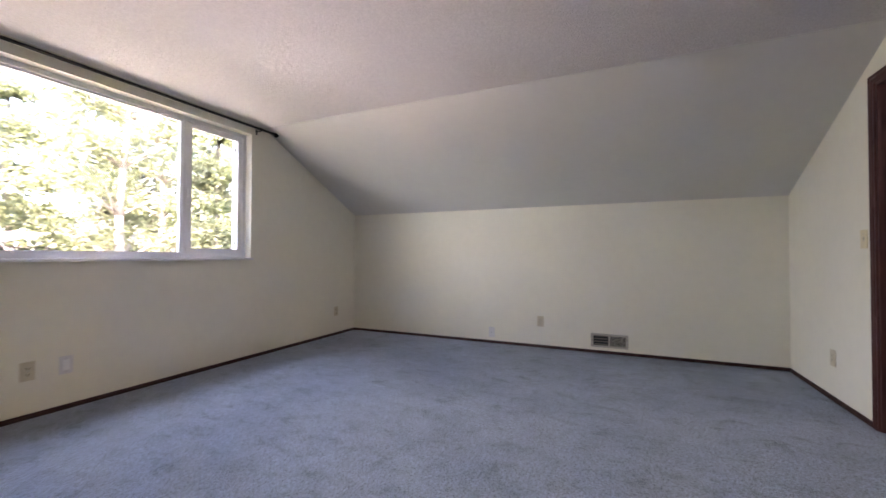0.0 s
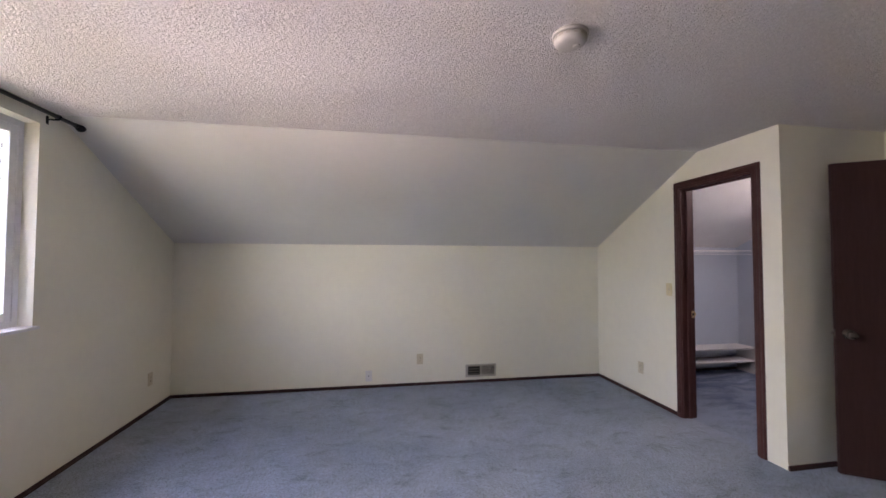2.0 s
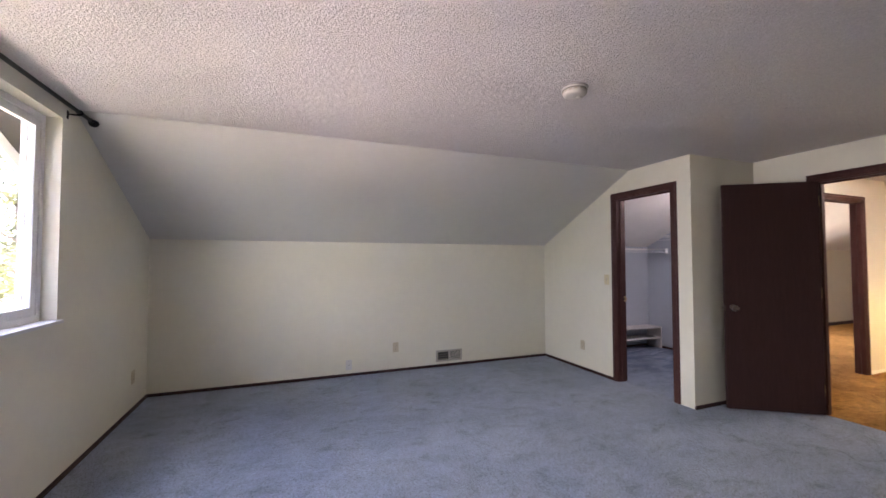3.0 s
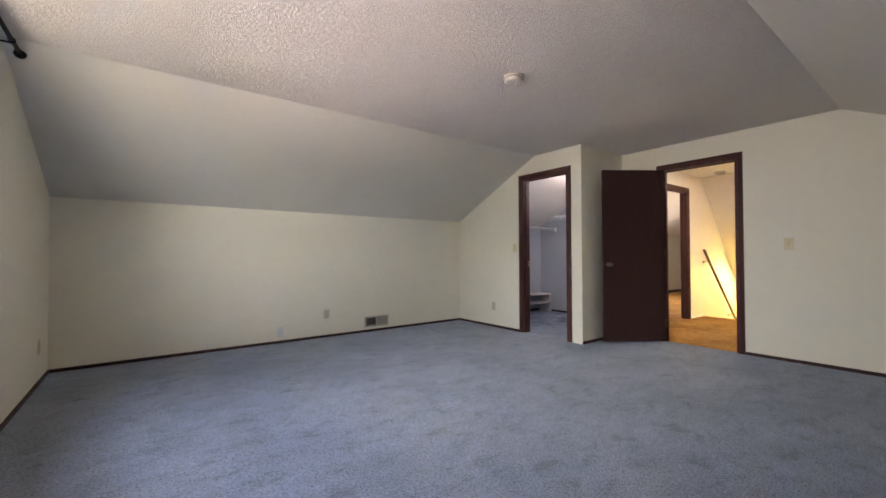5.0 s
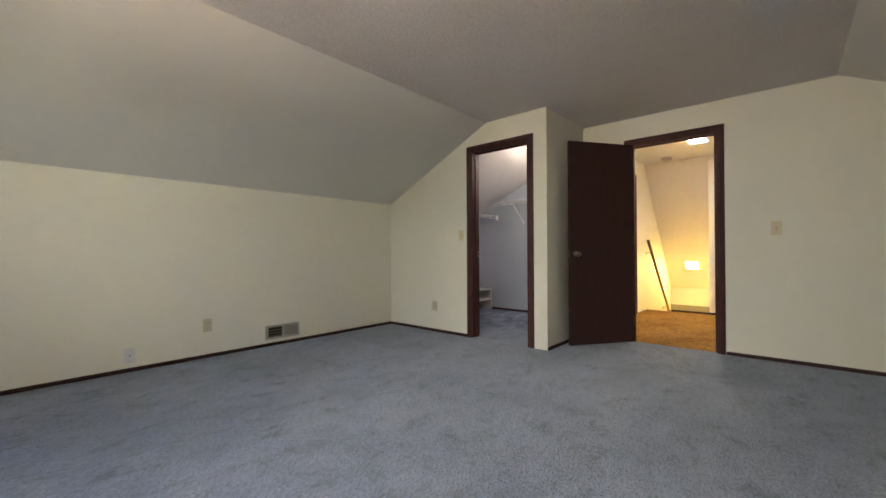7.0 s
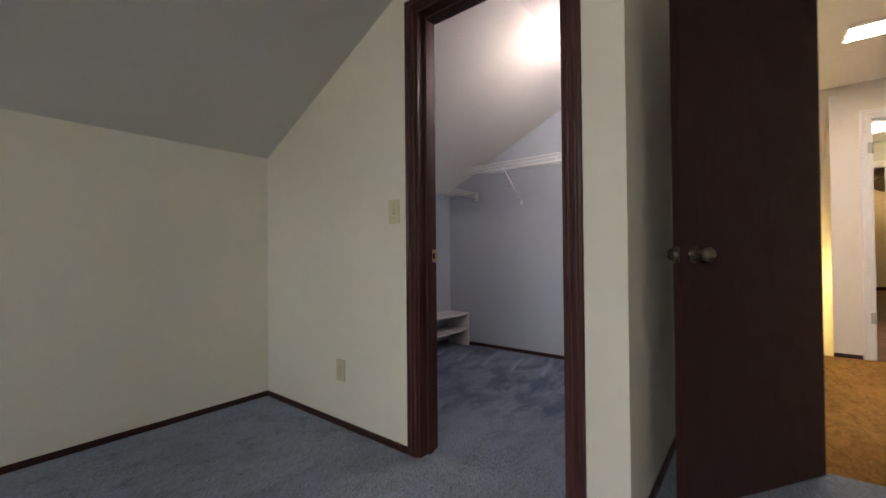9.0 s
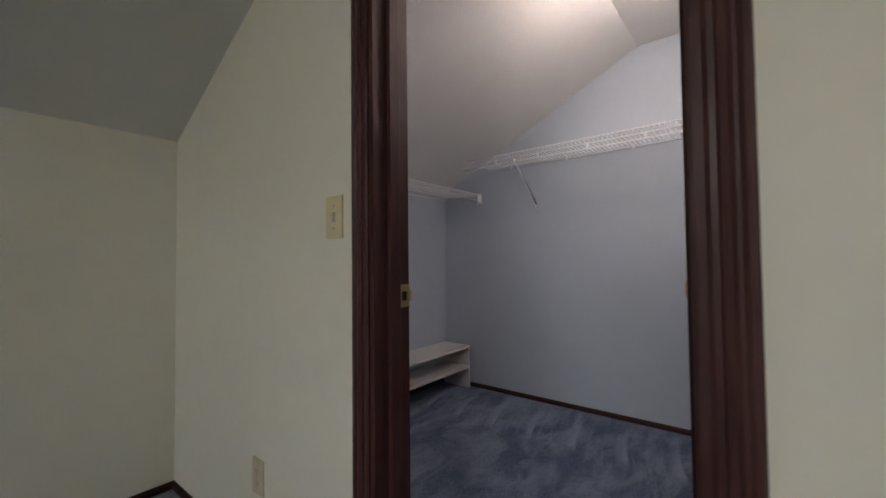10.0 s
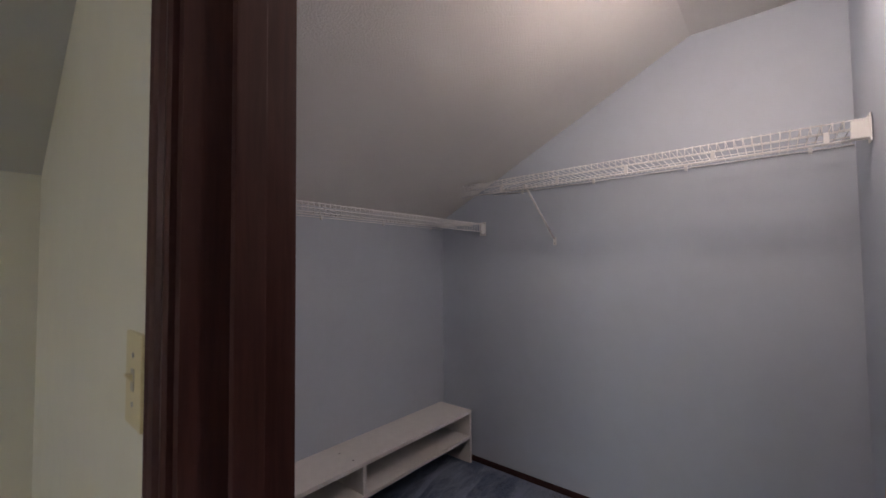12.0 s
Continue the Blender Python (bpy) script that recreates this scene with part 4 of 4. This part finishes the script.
shelf_a = wire_shelf(pose(XE, YCS + 0.004, 1.692, 0, 0, 90), LA, 0.340, "white coated wire shelf with hanging rail on the blue closet wall", True, 0.030)
end_bracket(shelf_a, 0.0, 0.340, -1)
bm = BM()
xb_ = 3.893 - (YCS + 0.004)
tube(bm, (xb_, 0.333, -0.050), (xb_, 0.010, -0.300), 0.0055, 10)
bx(bm, xb_ - 0.009, xb_ + 0.009, 0.0, 0.006, -0.335, -0.290, 0.002)
bx(bm, xb_ - 0.006, xb_ + 0.006, 0.322, 0.346, -0.066, -0.040, 0.002)
br = part("support_brace", bm, M_WIRE, shelf_a)
bm = BM()
lathe(bm, [(0.004, 0), (0.004, 0.002), (0.002, 0.003)], (xb_, 0.006, -0.325), (0, 1, 0), 10)
part("screw", bm, M_STEEL, br)

# ---- hall and stair fittings ----
rail = thing("handrail", pose(0, 0, 0), "stained wooden handrail on brackets going down the stair wall", "handrail")
ra, rb = Vector((5.14, YHN - 0.065, 1.093)), Vector((7.14, YHN - 0.065, 1.093 - 0.90 * 2.0))
bm = BM()
tube(bm, ra, rb, 0.021, 16)
part("rail", bm, M_RAIL, rail)
for s in (0.07, 0.62, 0.95):
    p = ra.lerp(rb, s)
    bm = BM()
    lathe(bm, [(0.028, 0.0), (0.026, 0.006), (0.010, 0.010)], (p.x, YHN, p.z - 0.07), (0, -1, 0), 16)
    tube(bm, (p.x, YHN - 0.006, p.z - 0.07), (p.x, YHN - 0.055, p.z - 0.055), 0.006, 8)
    tube(bm, (p.x, YHN - 0.055, p.z - 0.055), (p.x, YHN - 0.065, p.z - 0.018), 0.006, 8)
    part("bracket", bm, M_BRASS, rail)

towel = thing("towel", pose(6.28, BY0, 1.42), "white towel hanging from a hook on the passage wall", "towel")
bm = BM()
cols, rows_ = 14, 12
grid = []
for r in range(rows_ + 1):
    v = r / rows_
    half = 0.03 + 0.30 * min(1.0, v * 1.3)
    row = []
    for c in range(cols + 1):
        u = c / cols * 2 - 1
        fold = 0.022 * math.cos(u * 9.0) * (0.35 + 0.65 * v)
        row.append(bm.verts.new((u * half, 0.045 + fold, -0.02 - v * (0.78 + 0.16 * u + 0.05 * math.sin(u * 6)))))
    grid.append(row)
for r in range(rows_):
    for c in range(cols):
        f = bm.faces.new((grid[r][c], grid[r][c + 1], grid[r + 1][c + 1], grid[r + 1][c]))
        f.smooth = True
bmesh.ops.solidify(bm, geom=bm.faces[:], thickness=0.008)
part("cloth", bm, M_TOWEL, towel)
bm = BM()
tube(bm, (0, 0.0, 0.0), (0, 0.06, 0.0), 0.007, 10)
lathe(bm, [(0.018, 0), (0.018, 0.006), (0.008, 0.008)], (0, 0, 0), (0, 1, 0), 14)
part("hook", bm, M_STEEL, towel)

rod2 = thing("far_curtain_rod", pose(13.42, 0, 2.21), "black metal curtain rod in the far room", "curtain rod")
bm = BM()
tube(bm, (0, 0.80, 0), (0, 2.4, 0), 0.011, 12)
part("pole", bm, M_ROD, rod2)
bm = BM()
lathe(bm, [(0.012, -0.01), (0.010, 0.012)] + [(0.034 * math.sin(a), 0.046 - 0.034 * math.cos(a)) for a in [0.4 + 0.27 * k for k in range(10)]], (0, 0.80, 0), (0, -1, 0), 16)
part("finial", bm, M_ROD, rod2)
bm = BM()
bx(bm, -0.005, 0.08, 0.93, 0.945, -0.03, 0.0, 0.002)
part("bracket", bm, M_ROD, rod2)

# ---- outside: eaves, roof, lower storey, ground, trees ----
YR = (YN + YS) / 2


def roof_side(s):
    """One roof plane with its gable overhang; s is +1 for the north side."""
    root = thing("roof_north" if s > 0 else "roof_south", pose(0, 0, 0), "dark shingled roof slope with a dark soffit and pale rake board", "roof", kind="structure")
    ye = (YN + 0.6) if s > 0 else (YS - 0.6)
    z_e = ZK + 0.20 - 0.6 * sl
    z_r = ZK + 0.20 + (YN - YR) * sl
    bm = BM()
    prism(bm, [(ye, z_e), (YR, z_r), (YR, z_r + 0.03), (ye, z_e + 0.03)], "x", XW - 0.62, 14.0)
    part("soffit", bm, M_SOFFIT, root)
    bm = BM()
    prism(bm, [(ye, z_e + 0.034), (YR, z_r + 0.034), (YR, z_r + 0.16), (ye, z_e + 0.16)], "x", XW - 0.62, 14.0)
    part("shingles", bm, M_SHINGLE, root)
    bm = BM()
    prism(bm, [(ye, z_e - 0.10), (YR, z_r - 0.10), (YR, z_r + 0.16), (ye, z_e + 0.16)], "x", XW - 0.66, XW - 0.622)
    part("rake_board", bm, M_FASCIA, root)


roof_side(1)
roof_side(-1)
bm = BM()
prism(bm, [(YB2 - 0.05, ZC + 0.035), (YB1 + 0.05, ZC + 0.035), (YR, ZK + 0.19 + (YN - YR) * sl)], "x", XW - 0.16, XW - 0.08)
structure("wall_gable_top", bm, M_SIDING, "brown sided gable above the window wall", "wall")
bm = BM()
for x0, x1, y0, y1 in ((XW - 0.16, XW - 0.04, YS - 0.1, YN + 0.1), (13.5, 13.62, YS - 0.1, YN + 0.1), (XW - 0.04, 13.5, YS - 0.1, YS), (XW - 0.04, 13.5, YN, YN + 0.1)):
    bx(bm, x0, x1, y0, y1, -3.0, -0.125)
structure("wall_lower_storey", bm, M_SIDING, "brown sided lower storey walls", "wall")
bm = BM()
bx(bm, -300, 300, -300, 300, -3.3, -3.0)
structure("ground", bm, M_GRASS, "lawn below the upstairs window", "ground")
bm = BM()
bx(bm, -12.0, -7.4, -9.0, 14.0, -3.02, -2.96, 0.01)
structure("pavement", bm, M_CONCRETE, "pale sunlit concrete drive below the window", "driveway")


def leaf_mesh(name, centres, per, spread, size, droop, rng):
    """Many small bent leaves round the given centres."""
    c = np.repeat(np.array(centres), per, axis=0)
    n = len(c)
    d = rng.normal(size=(n, 3))
    d /= np.linalg.norm(d, axis=1, keepdims=True)
    p = c + d * spread * rng.uniform(0.1, 1.0, (n, 1)) ** 0.6 * np.array([1.0, 1.0, 0.55])
    u = rng.normal(size=(n, 3))
    u[:, 2] = u[:, 2] * 0.5 - droop
    u /= np.linalg.norm(u, axis=1, keepdims=True)
    w = np.cross(u, rng.normal(size=(n, 3)))
    w /= np.linalg.norm(w, axis=1, keepdims=True)
    s = size * rng.uniform(0.6, 1.4, (n, 1))
    nrm = np.cross(u, w)
    a, b = p - u * s, p + u * s
    l, r = p + w * s * 0.5 + nrm * s * 0.15, p - w * s * 0.5 + nrm * s * 0.15
    verts = np.stack([a, l, b, r], 1).reshape(-1, 3)
    idx = np.arange(n * 4).reshape(-1, 4)
    me = bpy.data.meshes.new(name)
    me.from_pydata(verts.tolist(), [], idx.tolist())
    return me


def tree(name, m, height, seed, conifer, label):
    rng = np.random.default_rng(seed)
    root = thing(name, m, label, "tree", "trees beyond the window")
    bm = BM()
    p, r = Vector((0, 0, 0)), 0.055 * height / 2.2
    centres = []
    steps = 7
    for k in range(steps):
        q = p + Vector((rng.normal() * 0.10, rng.normal() * 0.10, height / steps))
        tube(bm, p, q, r, 10, r * 0.80)
        p, r = q, r * 0.80
        lim = 2 if k < 1 else (7 if conifer else 5)
        if k == 0:
            continue
        for j in range(lim):
            a = rng.uniform(0, 2 * math.pi)
            frac = (k + 1) / steps
            length = height * (0.30 * (1.08 - frac) + 0.03) if conifer else height * rng.uniform(0.18, 0.32) * (1.25 - 0.6 * frac)
            tipv = q + Vector((math.cos(a) * length, math.sin(a) * length, (-0.28 if conifer else 0.45) * length))
            mid = q.lerp(tipv, 0.5) + Vector((0, 0, 0.12 * length))
            tube(bm, q, mid, r * 0.45, 6, r * 0.28)
            tube(bm, mid, tipv, r * 0.28, 6, r * 0.06)
            for f in np.linspace(0.3, 1.05, 6):
                base = q.lerp(mid, f * 2) if f < 0.5 else mid.lerp(tipv, f * 2 - 1)
                centres.append(np.array(base) + rng.normal(size=3) * 0.10 * length)
    part("trunk", bm, M_BARK, root)
    me = leaf_mesh("crown", centres, 48 if conifer else 42, height * (0.045 if conifer else 0.062), 0.10 if conifer else 0.085, 0.7 if conifer else 0.15, rng)
    me.materials.append(M_NEEDLE if conifer else M_LEAF)
    crown = new("crown", me)
    crown.parent = root
    return root


t1 = tree("maple_tree", pose(-11.5, 6.5, -3), 8.8, 3, False, "tall leafy maple with pale trunk")
t2 = tree("cedar_tree", pose(-13.5, 10.5, -3), 10.0, 5, True, "tall drooping green cedar tree")
t3 = tree("maple_tree", pose(-13.0, 1.8, -3), 9.2, 8, False, "tall leafy maple with pale trunk")
for k, (src, x, y, rz) in enumerate(((t1, -16, 13.5, 80), (t3, -17.5, 8.0, 200), (t2, -18, 4.6, 140), (t1, -15.0, -2.0, 300), (t3, -20, 16, 20), (t2, -12.0, 15.5, 250), (t1, -21, 11, 170), (t3, -22, 2, 90), (t2, -16, -6, 30), (t1, -10.5, 18.5, 45), (t3, -9.5, 22.0, 120), (t2, -22, 21, 10), (t1, -24, -4, 220), (t3, -15, 24, 320), (t1, -14.5, 4.0, 110), (t3, -14.0, 8.6, 260), (t2, -19.5, 7.0, 60), (t1, -19, -1.0, 15), (t3, -18, 11.0, 330), (t2, -25, 7, 200), (t1, -26, 13, 75), (t3, -27, 2, 150), (t2, -24, 17, 290), (t1, -18.5, 19.5, 240))):
    copy_thing(src, pose(x, y, -3, 0, 0, rz))
